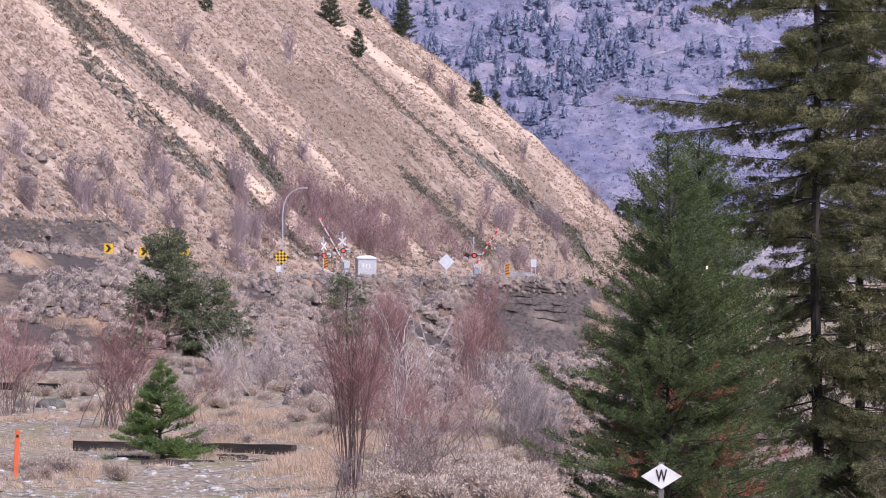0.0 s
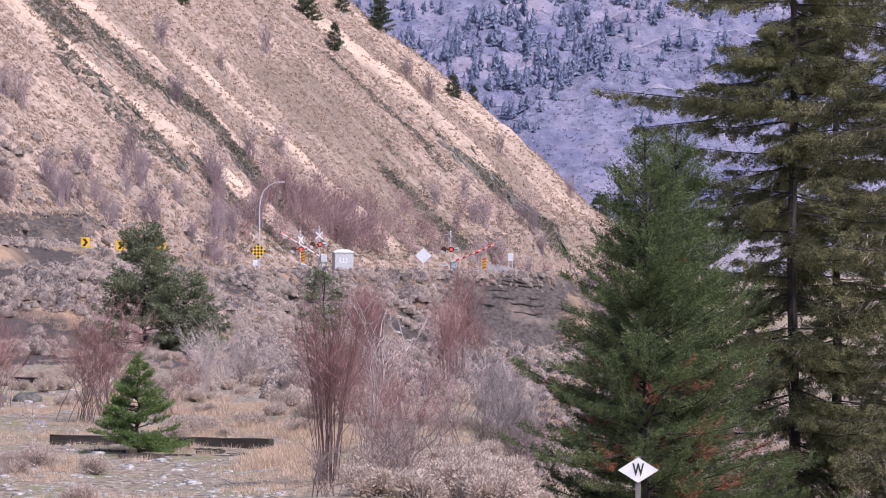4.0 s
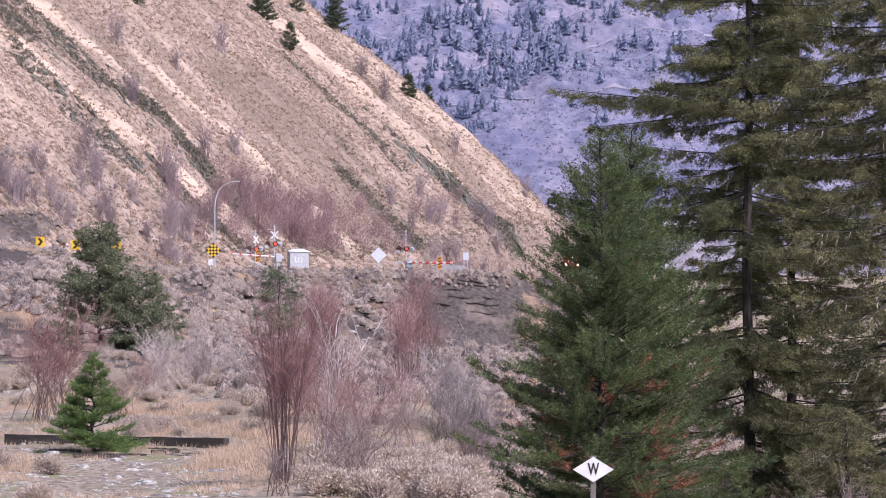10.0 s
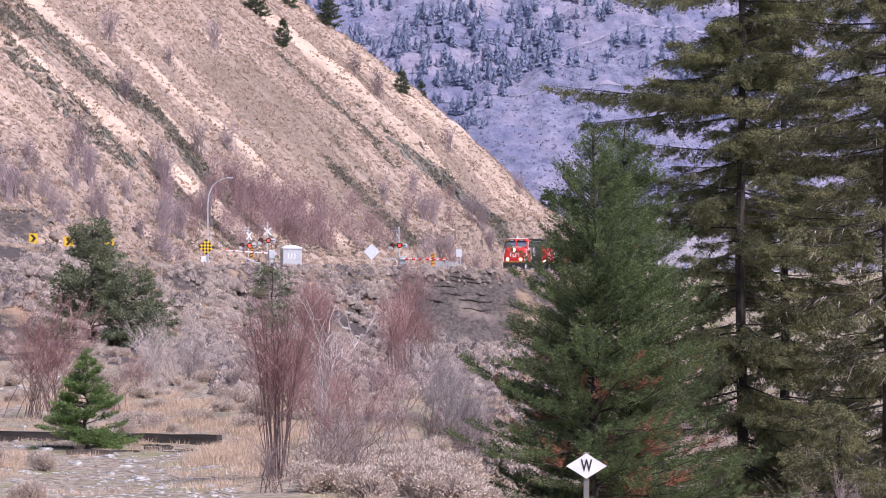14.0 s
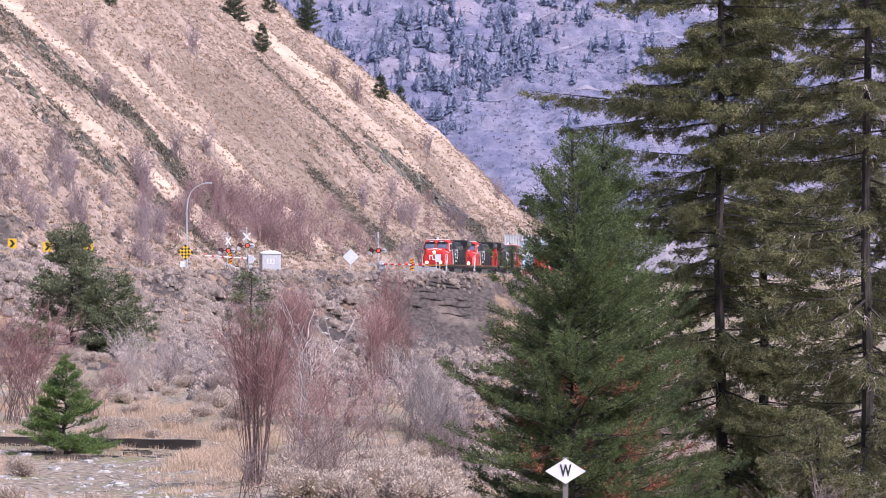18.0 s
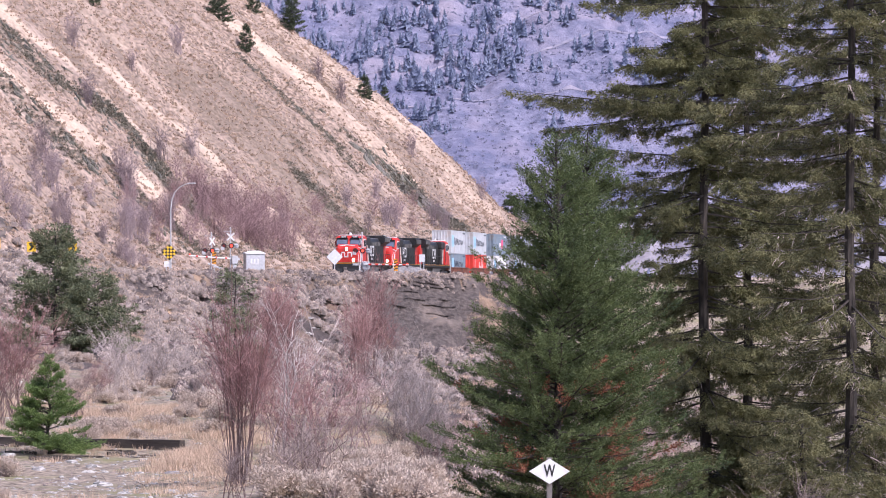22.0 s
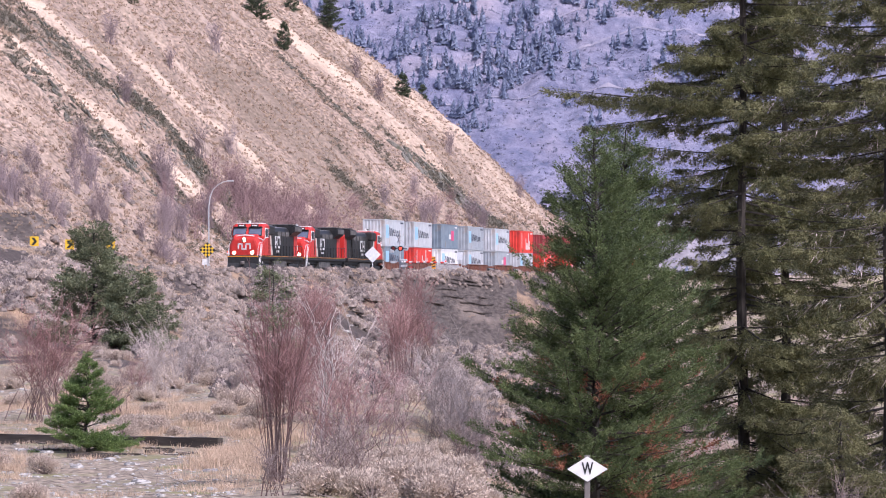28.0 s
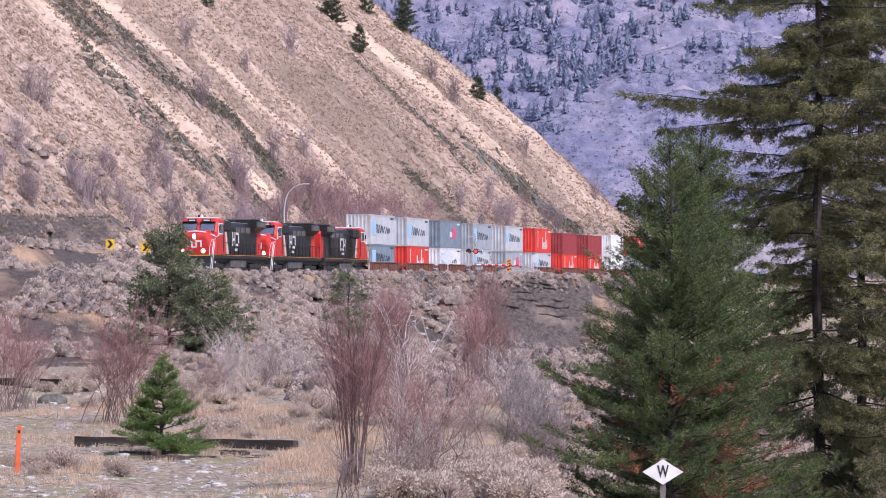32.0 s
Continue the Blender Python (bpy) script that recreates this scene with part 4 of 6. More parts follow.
for i, front in enumerate(fronts):
    nxt = fronts[i + 1] if i + 1 < len(fronts) else front + 20.5
    if not cars:
        cars["car"] = well_car(19.6)
        car = cars["car"]
    else:
        car = copy_thing(cars["car"], pose(0, 0, 0))
    rolls(car, front + 6.1)
    upper, lower = (LOAD[i][1], LOAD[i][2]) if i < len(LOAD) else (MORE[i % 4], MORE[(i * 3 + 1) % 4])
    z = 0.48
    for spec in (lower, upper):
        key = (spec[0].name, *spec[1:])
        if key in made:
            box = copy_thing(made[key], pose(0, 0, 0))
        else:
            box = made[key] = container(*spec)
        rolls(box, front + 6.1)
        box["lift"] = z
        z += spec[1] + 0.03


# ---- plants: shared builders ----
def tri_mesh(name, verts, material):
    """A mesh of loose triangles from an array (n, 3, 3)."""
    verts = np.asarray(verts, dtype=np.float32).reshape(-1, 3)
    n = len(verts)
    me = bpy.data.meshes.new(name)
    me.vertices.add(n)
    me.vertices.foreach_set("co", verts.ravel())
    me.loops.add(n)
    me.loops.foreach_set("vertex_index", np.arange(n, dtype=np.int32))
    me.polygons.add(n // 3)
    me.polygons.foreach_set("loop_start", np.arange(0, n, 3, dtype=np.int32))
    me.update(calc_edges=True)
    me.materials.append(material)
    return me


def unit(a):
    return a / np.maximum(1e-9, np.linalg.norm(a, axis=-1, keepdims=True))


def blades(base, way, length, width, rng):
    """Slim triangles from base points along way."""
    side = unit(np.cross(way, unit(rng.normal(size=way.shape))))
    tip = base + way * length[:, None]
    w = side * width[:, None] * 0.5
    return np.stack([base - w + way * (length * 0.1)[:, None], base + w + way * (length * 0.25)[:, None], tip], axis=1)


def conifer(name, m, height, profile, rng, material, label, group="", category="tree", whorl=0.4, per=6, gap=0.0, bare=0.05, trunk=0.17, lean=0.0, reach=(0.68, 1.12), start=(0.12, 0.3),
            lift=0.3, droop=0.3, curl=0.5, step=0.1, bough=0.5, hang=0.1, turned=0.25, plume=0.09, dense=55, spray=0.1, fat=0.5, cap=9e9, twigs=0.0, dead=None):
    """profile(f): limb length at the fraction f of the height. A trunk with limbs; boughs stand out from each limb, and each bough is a plume of needle sprays."""
    tree = thing(name, m, label, category, group)
    bole = Shape()
    pts = [(lean * (k / 10) ** 2 + 0.05 * math.sin(k * 1.7), 0.04 * math.sin(k * 2.3), height * k / 10) for k in range(11)]
    bole.tube(pts, [trunk * (1 - 0.95 * k / 10) + 0.006 + (0.06 * trunk if k == 0 else 0) for k in range(11)], 8)
    leaf, gone, dry = [], [], []
    z = bare * height
    while z < height * 0.985:
        f = z / height
        coarse = 1.0 if z < cap else 0.35
        for k in range(per):
            if rng.random() < gap:
                continue
            a, length = rng.uniform(0, 2 * math.pi), profile(f) * rng.uniform(*reach)
            n = max(5, int(length / 0.2))
            q = np.linspace(0, 1, n)
            rise, sag = rng.uniform(0.5, 1.4) * lift * (0.3 + f) + rng.uniform(-0.14, 0.14), droop * rng.uniform(0.5, 1.4) * (1.1 - f)
            h = z + rng.uniform(-0.5, 0.5) * whorl + length * (rise * q - sag * q ** 1.2 + curl * sag * q ** 3)
            bend = rng.uniform(-0.3, 0.3) * q ** 2
            line = np.stack([length * q * np.cos(a + bend) + lean * f * f, length * q * np.sin(a + bend), h], axis=1)
            bole.tube([tuple(line[i]) for i in (0, n // 2, n - 1)], [0.017 * length ** 0.5 + 0.006, 0.011 * length ** 0.5, 0.003], 4)
            tangent = unit(np.gradient(line, axis=0))
            out = unit(np.cross(tangent, (0, 0, 1.0)))
            s0 = rng.uniform(*start)
            c = max(4, int(length * (1 - s0) / step * 2 * coarse))
            g = np.append(s0 + (1 - s0) * rng.random(c - 1) ** 0.85, 0.97)
            w = np.minimum(n - 2, (g * (n - 1)).astype(int))
            root = line[w] + (line[w + 1] - line[w]) * (g * (n - 1) - w)[:, None]
            side = np.where(rng.random(c) < 0.5, -1.0, 1.0) * rng.uniform(0.25, 1.1, c)
            side[-1] = 0.0
            long = np.minimum(0.5 * length + 0.06, bough * (0.35 + 0.95 * (1 - g) ** 0.6)) * rng.uniform(0.45, 1.3, c)
            way = unit(tangent[w] * 0.75 + out[w] * side[:, None] + np.stack([np.zeros(c), np.zeros(c), rng.uniform(-0.35, 0.35, c) - hang], axis=1))
            if twigs:
                bald = (rng.random(c) < twigs * (1.3 - f)) & (g < 0.75)
                for p, d, ln in zip(root[bald], way[bald], long[bald]):
                    mid = p + d * ln * 0.6
                    dry.append(blades(np.array([p, mid, mid, mid]), unit(np.array([d, d, d + rng.normal(size=3) * 0.5, d + rng.normal(size=3) * 0.5]) + np.array([0, 0, -0.2])), np.array([0.7, 0.8, 0.5, 0.5]) * ln, np.array([0.028, 0.02, 0.016, 0.016]), rng))
                root, way, long, g, c = root[~bald], way[~bald], long[~bald], g[~bald], int((~bald).sum())
            e = np.maximum(4, (long * dense * coarse ** 0.5).astype(int))
            which = np.repeat(np.arange(c), e)
            root, way, long, g, c = root[which], way[which], long[which], g[which], len(which)
            u = rng.random(c) ** 0.8
            off = rng.normal(size=(c, 3)) * np.array([1, 1, 0.6]) * (plume * (1.05 - 0.6 * u))[:, None] * 0.6
            base = root + way * (long * u)[:, None] + off
            base[:, 2] += (turned - hang * 0.5) * long * u * u
            d = unit(way * 0.7 + unit(off) * 0.55 + rng.normal(size=(c, 3)) * 0.35 + np.array([0, 0, 0.3 * turned - 0.3 * hang]))
            size = rng.uniform(0.6, 1.3, c) * spray / coarse ** 0.6
            t = blades(base, d, size, size * fat, rng)
            if dead is not None and f < dead[0] and rng.random() < dead[1]:
                inner = np.abs(g - rng.uniform(0.3, 0.8)) < rng.uniform(0.05, 0.15)
                gone.append(t[inner])
                t = t[~inner]
            leaf.append(t)
        z += whorl * (1.15 - 0.5 * f)
    part("trunk", bole, M_BARK, tree)
    part("crown", tri_mesh("crown", np.concatenate(leaf), material), material, tree)
    if gone:
        part("dead_foliage", tri_mesh("dead_foliage", np.concatenate(gone), M_DEAD), M_DEAD, tree, "rusty dead needles")
    if dry:
        part("dry_twig_layer", tri_mesh("dry_twig_layer", np.concatenate(dry), M_PALE_TWIG), M_PALE_TWIG, tree, "grey leafless inner twigs")["kind"] = "stuff"
    return tree


def stem_cluster(rng, height, spread, stems, forks, twist=0.1, thin=1.0, sector=0.0, wide=6.28, root=0.3, low=1):
    """Bare stems that rise from one root and fork."""
    s, fine = Shape(), Shape()
    for i in range(stems):
        a, reach = sector + rng.uniform(0, wide), rng.uniform(0.05, 1.0) ** 0.7 * spread
        h = height * rng.uniform(0.55, 1.0)
        p = np.array([rng.normal() * root * spread, rng.normal() * root * spread, -0.05])
        if root > 0.4:                         # upright stems that do not cross
            p = np.array([0.32 * reach * math.cos(a), 0.32 * reach * math.sin(a), -0.05]) + rng.normal(size=3) * np.array([0.05, 0.05, 0])
        top = np.array([math.cos(a) * reach, math.sin(a) * reach, h])
        pts = [p + (top - p) * np.array([k ** 1.3, k ** 1.3, k]) + rng.normal(size=3) * twist * k * np.array([1, 1, 0.3]) for k in np.linspace(0, 1, 5)]
        r = 0.010 * thin * (0.7 + 0.25 * height)
        s.tube([tuple(q) for q in pts], [r, r * 0.85, r * 0.65, r * 0.45, r * 0.25], 3)
        for j in range(forks):
            k = rng.integers(low, 4)
            b = pts[k] + (pts[k + 1] - pts[k]) * rng.random()
            d = unit((pts[k + 1] - pts[k])[None])[0] + rng.normal(size=3) * np.array([0.5, 0.5, 0.25])
            d = d / np.linalg.norm(d)
            ln = h * rng.uniform(0.15, 0.38)
            e1, e2 = b + d * ln * 0.5 + rng.normal(size=3) * twist * 0.4, b + d * ln + np.array([0, 0, 0.12 * ln])
            fine.tube([tuple(b), tuple(e1), tuple(e2)], [r * 0.5, r * 0.38, r * 0.2], 3)
            for w in range(3):
                o = b + (e2 - b) * rng.uniform(0.3, 0.9)
                fine.tube([tuple(o), tuple(o + (d + rng.normal(size=3) * 0.5) * ln * 0.4)], [r * 0.32, r * 0.15], 3)
    return s, fine


def sage_mesh(rng, n=150, r=0.55, h=0.55, leaf=(0.10, 0.2), lobes=7, solid=True, slim=0.5, deep=0.72):
    """A rounded clump: woody twigs below, a lumpy dome of small leaf sprays."""
    heads = [(0.0, 0.0, 0.42 * h, 0.66 * r)] + [(0.62 * r * math.cos(a), 0.62 * r * math.sin(a), rng.uniform(0.2, 0.6) * h, rng.uniform(0.35, 0.55) * r) for a in rng.uniform(0, 2 * math.pi, lobes)]
    pick = np.array(heads)[rng.integers(len(heads), size=n)]
    d = unit(rng.normal(size=(n, 3)) + np.array([0, 0, 0.45]))
    p = pick[:, :3] + d * pick[:, 3:4] * rng.uniform(deep, 1.08, (n, 1)) * np.array([1, 1, 0.85])
    p[:, 2] = np.abs(p[:, 2])
    size = rng.uniform(leaf[0], leaf[1], n)
    d = unit(d + rng.normal(size=(n, 3)) * 0.5 + np.array([0, 0, 0.5]))
    tris = blades(p - d * size[:, None] * 0.5, d, size, size * slim, rng)
    hull, k = [], 0.72 if n > 1000 else 1.08
    for x0, y0, z0, r0 in heads:
        rings = [[(x0 + 0.8 * k * r0 * f * math.cos(q), y0 + 0.8 * k * r0 * f * math.sin(q), max(-0.05, z0 + 0.75 * k * r0 * g)) for q in np.arange(6) * 1.0472] for f, g in (((0.8, -0.9), (1.0, 0.0), (0.72, 0.7)) if n > 1000 else ((1.0, -0.15), (0.72, 0.7)))]
        for i in range(6):
            j = (i + 1) % 6
            for a, b in zip(rings, rings[1:]):
                hull += [[a[i], a[j], b[j]], [a[i], b[j], b[i]]]
            hull += [[rings[-1][i], rings[-1][j], (x0, y0, z0 + 0.75 * k * r0)]]
    if solid:
        tris = np.concatenate([tris, np.array(hull)])
    k = max(8, n // 12)
    q = p[:k] * 0.9
    stem = blades(np.zeros((k, 3)), unit(q), np.linalg.norm(q, axis=1), np.full(k, 0.03), rng)
    return tris, stem


def tuft_mesh(rng, n=14, h=0.4, r=0.12, w=0.03):
    a = rng.uniform(0, 2 * math.pi, n)
    base = np.stack([np.cos(a) * r * rng.random(n), np.sin(a) * r * rng.random(n), np.zeros(n) - 0.03], axis=1)
    d = unit(np.stack([np.cos(a) * rng.uniform(0.1, 0.8, n), np.sin(a) * rng.uniform(0.1, 0.8, n), np.ones(n)], axis=1))
    return blades(base, d, h * rng.uniform(0.5, 1.0, n), np.full(n, w), rng)


def scatter(variants, spots, rng):
    """Joins turned and scaled copies of triangle arrays: spots of (x, y, z, size)."""
    out = []
    for x, y, z, k in spots:
        a = rng.uniform(0, 2 * math.pi)
        c, s = math.cos(a) * k, math.sin(a) * k
        m = np.array([[c, -s, 0], [s, c, 0], [0, 0, k]])
        out.append(variants[rng.integers(len(variants))] @ m.T + np.array([x, y, z]))
    return np.concatenate(out)


def on_ground(x, y, sink=0.05):
    return (x, y, ground(x, y) - sink)


# ---- conifers ----
rng = np.random.default_rng(11)
FIR_WORDS = "dense green young fir tree with some rusty dead needles"
SPRUCE_WORDS = "tall dark olive spruce tree with drooping open branches"
for x, y, turn, tall, wide, slim in ((5.45, 105, 20, 10.9, 4.3, 1.0), (6.35, 108, 80, 11.1, 3.6, 0.9)):
    conifer("fir_tree", pose(*on_ground(x, y), 0, 0, turn), tall, lambda f: 0.08 + wide * (1 - f) ** slim, rng, M_FIR, FIR_WORDS, "young firs", per=9, whorl=0.34, lift=0.6, droop=0.32, curl=0.6, reach=(0.62, 1.25),
            step=0.14, bough=0.46, hang=0.0, turned=0.5, plume=0.062, dense=125, spray=0.07, fat=0.36, dead=(0.45, 0.4), bare=0.05, start=(0.05, 0.2))
for x, y, turn, tall, wide, per, gap, twiggy in ((10.39, 121, 0, 28.0, 5.3, 11, 0.06, 0.03), (13.4, 112, 70, 27.0, 5.0, 9, 0.05, 0.26), (12.35, 129, 140, 22.0, 4.6, 11, 0.03, 0.1), (15.3, 122, 30, 25.0, 5.0, 9, 0.05, 0.2), (11.6, 107, 200, 4.2, 2.4, 10, 0.0, 0.2)):
    conifer("spruce_tree", pose(*on_ground(x, y), 0, 0, turn), tall, lambda f: 0.3 + wide * (1 - f) ** 0.55 * (0.82 + 0.14 * math.sin(f * 61) + 0.3 * math.exp(-((f - 0.43) / 0.025) ** 2)), rng, M_SPRUCE if twiggy < 0.05 else M_OLIVE, SPRUCE_WORDS, "spruces", per=per, whorl=0.78, gap=gap, lift=0.16, droop=0.42, curl=0.45,
            step=0.1, bough=0.56, hang=0.42, turned=0.12, plume=0.075, dense=110, spray=0.085, fat=0.38, trunk=0.17, bare=0.03, cap=17.5, twigs=twiggy, start=(0.05, 0.2), reach=(0.2, 1.12))
conifer("fir_sapling", pose(*on_ground(-7.2, 111.2), 0, 0, 0), 2.5, lambda f: 0.03 + 1.45 * (1 - f) ** 1.15, rng, M_SAPLING, "small bright green fir sapling beside a timber",
        whorl=0.18, per=8, lift=0.55, droop=0.15, step=0.05, bough=0.26, hang=0.0, turned=0.25, plume=0.04, dense=120, spray=0.055, fat=0.45, trunk=0.045, bare=0.01)
PINE = dict(whorl=0.52, lift=0.45, droop=0.2, step=0.17, bough=0.75, hang=0.05, turned=0.25, plume=0.2, dense=30, spray=0.2, fat=0.45)
conifer("pine_tree", pose(*on_ground(-17.1, 270), 0, 0, 0), 8.0, lambda f: 0.25 + 4.0 * (1 - f) ** 0.8, rng, M_PINE, "grey-green conifer on the sagebrush slope", per=7, trunk=0.14, gap=0.1, bare=0.1, **PINE)
conifer("pine_tree", pose(*on_ground(-14.7, 271), 0, 0, 50), 4.9, lambda f: 0.35 + 2.9 * (1 - f) ** 0.7, rng, M_PINE, "small grey-green conifer beside a taller one", per=7, trunk=0.1, gap=0.1, bare=0.06, **PINE)
conifer("pine_tree", pose(*on_ground(-6.0, 272), 0, 0, 0), 6.9, lambda f: 0.25 + 1.7 * (1 - f) ** 0.6, rng, M_PINE, "thin sparse grey-green conifer in the gully", per=5, trunk=0.1, gap=0.25, twigs=0.15, **PINE)
for x, y, tall, wide in ((-17.0, 654, 4.8, 2.2), (-12.7, 648.5, 4.0, 1.2), (-6.4, 703.5, 7.0, 2.2), (-12.4, 686, 3.6, 1.3), (5.3, 692, 3.7, 1.4), (8.7, 712, 3.2, 0.8), (29.3, 709, 3.6, 2.2), (-32.3, 590, 3.4, 1.0)):
    conifer("hill_conifer", pose(*on_ground(x, y, 0.2)), tall, lambda f: 0.1 + wide * (1 - f) ** 0.9, rng, M_HILLFIR,
            "small dark conifer on the grassy ridge", "ridge conifers", whorl=0.4, per=8, lift=0.4, droop=0.2, step=0.24, bough=0.5, plume=0.14, dense=28, spray=0.26, fat=0.45, trunk=0.08, bare=0.02)


# ---- bare shrubs ----
rng = np.random.default_rng(5)
FORMS = {  # height, spread, stems in a cluster, forks, twist, thickness, lowest fork, stem material, twig material
    "red": (4.1, 0.9, 7, 9, 0.05, 1.0, 2, M_STEM, M_RED_TWIG), "wide": (3.1, 1.4, 5, 9, 0.13, 1.0, 2, M_STEM, M_RED_TWIG), "rose": (2.5, 1.5, 4, 8, 0.2, 1.0, 1, M_ROSE_TWIG, M_ROSE_TWIG),
    "grey": (2.0, 1.3, 6, 8, 0.16, 0.9, 1, M_STEM, M_GREY_TWIG), "pale": (3.1, 1.3, 3, 8, 0.24, 1.15, 1, M_PALE_TWIG, M_PALE_TWIG), "thicket": (3.2, 1.6, 6, 4, 0.2, 1.3, 1, M_THICKET, M_THICKET),
    "gnarl": (2.6, 1.5, 3, 9, 0.34, 1.7, 1, M_STEM, M_GREY_TWIG),
    "haze": (3.3, 1.15, 7, 5, 0.14, 1.25, 1, M_HAZE_TWIG, M_HAZE_TWIG),
    "birch": (4.4, 0.9, 1, 7, 0.2, 1.7, 2, M_PALE_TWIG, M_PALE_TWIG),
}
CLUSTERS = {}
for kind, (h, sp, n, fk, tw, th, lo, m1, m2) in FORMS.items():
    CLUSTERS[kind] = []
    for _ in range(3):
        pairs = [stem_cluster(rng, h, sp, n, fk, tw, th, 2 * math.pi * q / 5, 1.5, root=0.5 if kind == "red" else 0.3, low=lo) for q in range(5)]
        CLUSTERS[kind].append([(a.mesh("stem", m1), b.mesh("twig", m2)) for a, b in pairs])
WORDS = {"red": "reddish bare willow shrub with upright stems", "wide": "spreading bare shrub with reddish twigs", "rose": "tangled leafless shrub with rosy twigs",
         "grey": "low grey-brown leafless shrub", "pale": "pale-barked leafless shrub with twisted stems", "thicket": "dense red-brown leafless thicket at the hill foot",
         "birch": "slender pale-barked leafless sapling", "gnarl": "gnarled leafless shrub with dark crooked stems", "haze": "leafless purple-grey shrub on the hillside"}


def shrub(kind, x, y, size=1.0, tall=1.0):
    ob = thing("bare_shrub", pose(*on_ground(x, y), 0, 0, rng.uniform(0, 360)), WORDS[kind], "shrub", kind + " bare shrubs")
    for thick, fine in CLUSTERS[kind][rng.integers(3)]:
        stem = part("stem", thick, None, ob)
        stem.scale = (size, size, size * tall)
        part("twig_layer", fine, None, stem)["kind"] = "stuff"
    return ob


for row in (("red", -1.9, 89.5, 0.80, 1.05), ("wide", -0.45, 92, 0.75), ("gnarl", -0.7, 86.5, 0.55), ("gnarl", -0.35, 88, 0.6, 1.3), ("birch", -1.0, 99, 0.82), ("pale", 2.9, 128, 1.0), ("pale", 2.2, 135, 0.9), ("wide", -8.5, 159, 0.5), ("pale", -8.1, 168, 0.9), ("grey", -4.9, 165, 0.8), ("gnarl", -1.75, 84, 0.4), ("wide", -10.1, 133, 1.1), ("wide", -9.7, 134), ("wide", -15.3, 150, 1.15), ("wide", -14.9, 153),
            ("pale", -9.0, 182, 0.9), ("pale", -7.6, 190, 0.85), ("pale", -6.8, 200, 0.8), ("pale", -8.8, 205, 0.95), ("grey", -8.3, 140, 0.8), ("red", -4.0, 330, 1.3), ("red", -4.6, 333, 1.2), ("red", -3.4, 336, 1.1), ("wide", 3.9, 372, 1.6, 1.1),
            ("wide", 4.3, 325, 1.1), ("rose", 0.5, 110), ("haze", -21.6, 470, 0.95, 0.85), ("haze", -23.0, 472, 0.9, 0.85), ("haze", -20.4, 473, 0.85, 0.85), ("haze", -22.3, 474, 1.0, 0.9), ("pale", 3.0, 170, 1.2), ("pale", 3.6, 176, 1.2), ("pale", 4.0, 168), ("rose", 9.5, 150, 1.3), ("rose", 12.0, 158, 1.3), ("rose", 14.5, 150, 1.2), ("rose", 16.0, 165, 1.4), ("wide", 11.0, 170, 1.3), ("rose", 13.2, 140, 1.1), ("grey", 8.6, 118, 1.2), ("grey", 11.6, 104, 1.2), ("red", 1.6, 250, 1.2), ("red", 2.3, 262, 1.2)):
    shrub(*row)
count = 0
while count < 18:                              # the tangle along the gully
    y = rng.uniform(104, 255)
    x = y * rng.uniform(-0.058, 0.030)
    if y > 128 or x > -3.2 or x < -5.6:
        if x / y < -0.038 and (y < 140 or count % 2):
            continue
        shrub(("rose", "rose", "wide", "wide", "grey", "rose")[rng.integers(6)], x, y, rng.uniform(0.5, 0.9))
        count += 1
for x, y in ((-16.2, 522), (-15.5, 533.5), (-13.9, 551), (-12.0, 547.5), (-10.2, 547), (-8.5, 549.5), (-6.8, 554), (-13.4, 560), (-10.5, 560), (-14.3, 527.5), (-5.0, 557.5), (-16.9, 512), (-11.5, 535), (-12.5, 541), (-9.0, 540), (-14.6, 541), (-7.5, 545), (-14.5, 565), (-12.2, 566), (-10.8, 572), (-7.0, 570), (-4.2, 566), (-16.0, 545), (-15.0, 556), (-8.8, 560), (-6.0, 562), (-2.5, 566)):
    if toe_x(y) - x < 9:
        shrub("thicket", x, y, rng.uniform(1.0, 1.35))
for _ in range(30):                            # up the hollow behind the crossing
    y = rng.uniform(524, 562)
    shrub("thicket", toe_x(y) - rng.uniform(1, 12), y, rng.uniform(0.9, 1.3))
for _ in range(20):                            # close along the foot of the slope
    y = rng.uniform(496, 585)
    shrub("thicket", toe_x(y) - rng.uniform(-1, 8), y, rng.uniform(0.9, 1.3))
for x, y in ((-44.9, 471), (-43.5, 473), (-43.4, 442.5), (-40.6, 428), (-38.5, 446.5), (-37.8, 445), (-34, 456), (-32.7, 451.5), (-31, 482.5), (-27.1, 486), (-22.5, 489), (-21.4, 603), (-26.1, 569.5),
             (-29.7, 531.5), (-18, 557.5), (-24.9, 512.5), (7.6, 610.5), (12.3, 668.5), (14.9, 634), (23.9, 692), (-2.1, 672), (-6.1, 560), (-31.7, 449.5), (1.4, 667), (-32.4, 486.5), (-36.1, 445.5),
             (-36.4, 464), (-24.9, 475), (-23.2, 487), (-41.4, 428.5), (-35.1, 448), (-29.1, 471.5), (9, 614), (16.5, 634), (-32.9, 553.5), (-21.2, 536.5)):
    shrub("haze", x, y, rng.uniform(0.8, 1.4))


for _ in range(15):                            # along the hill foot above the road
    y = rng.uniform(424, 520)
    shrub("haze", toe_x(y) - rng.uniform(1, 9), y, rng.uniform(0.8, 1.4))


for _ in range(18):                            # on the steep foot beyond the crossing
    y = rng.uniform(580, 655)
    shrub(("haze", "thicket")[rng.integers(2)], toe_x(y) - rng.uniform(-3, 9), y, rng.uniform(0.8, 1.2))


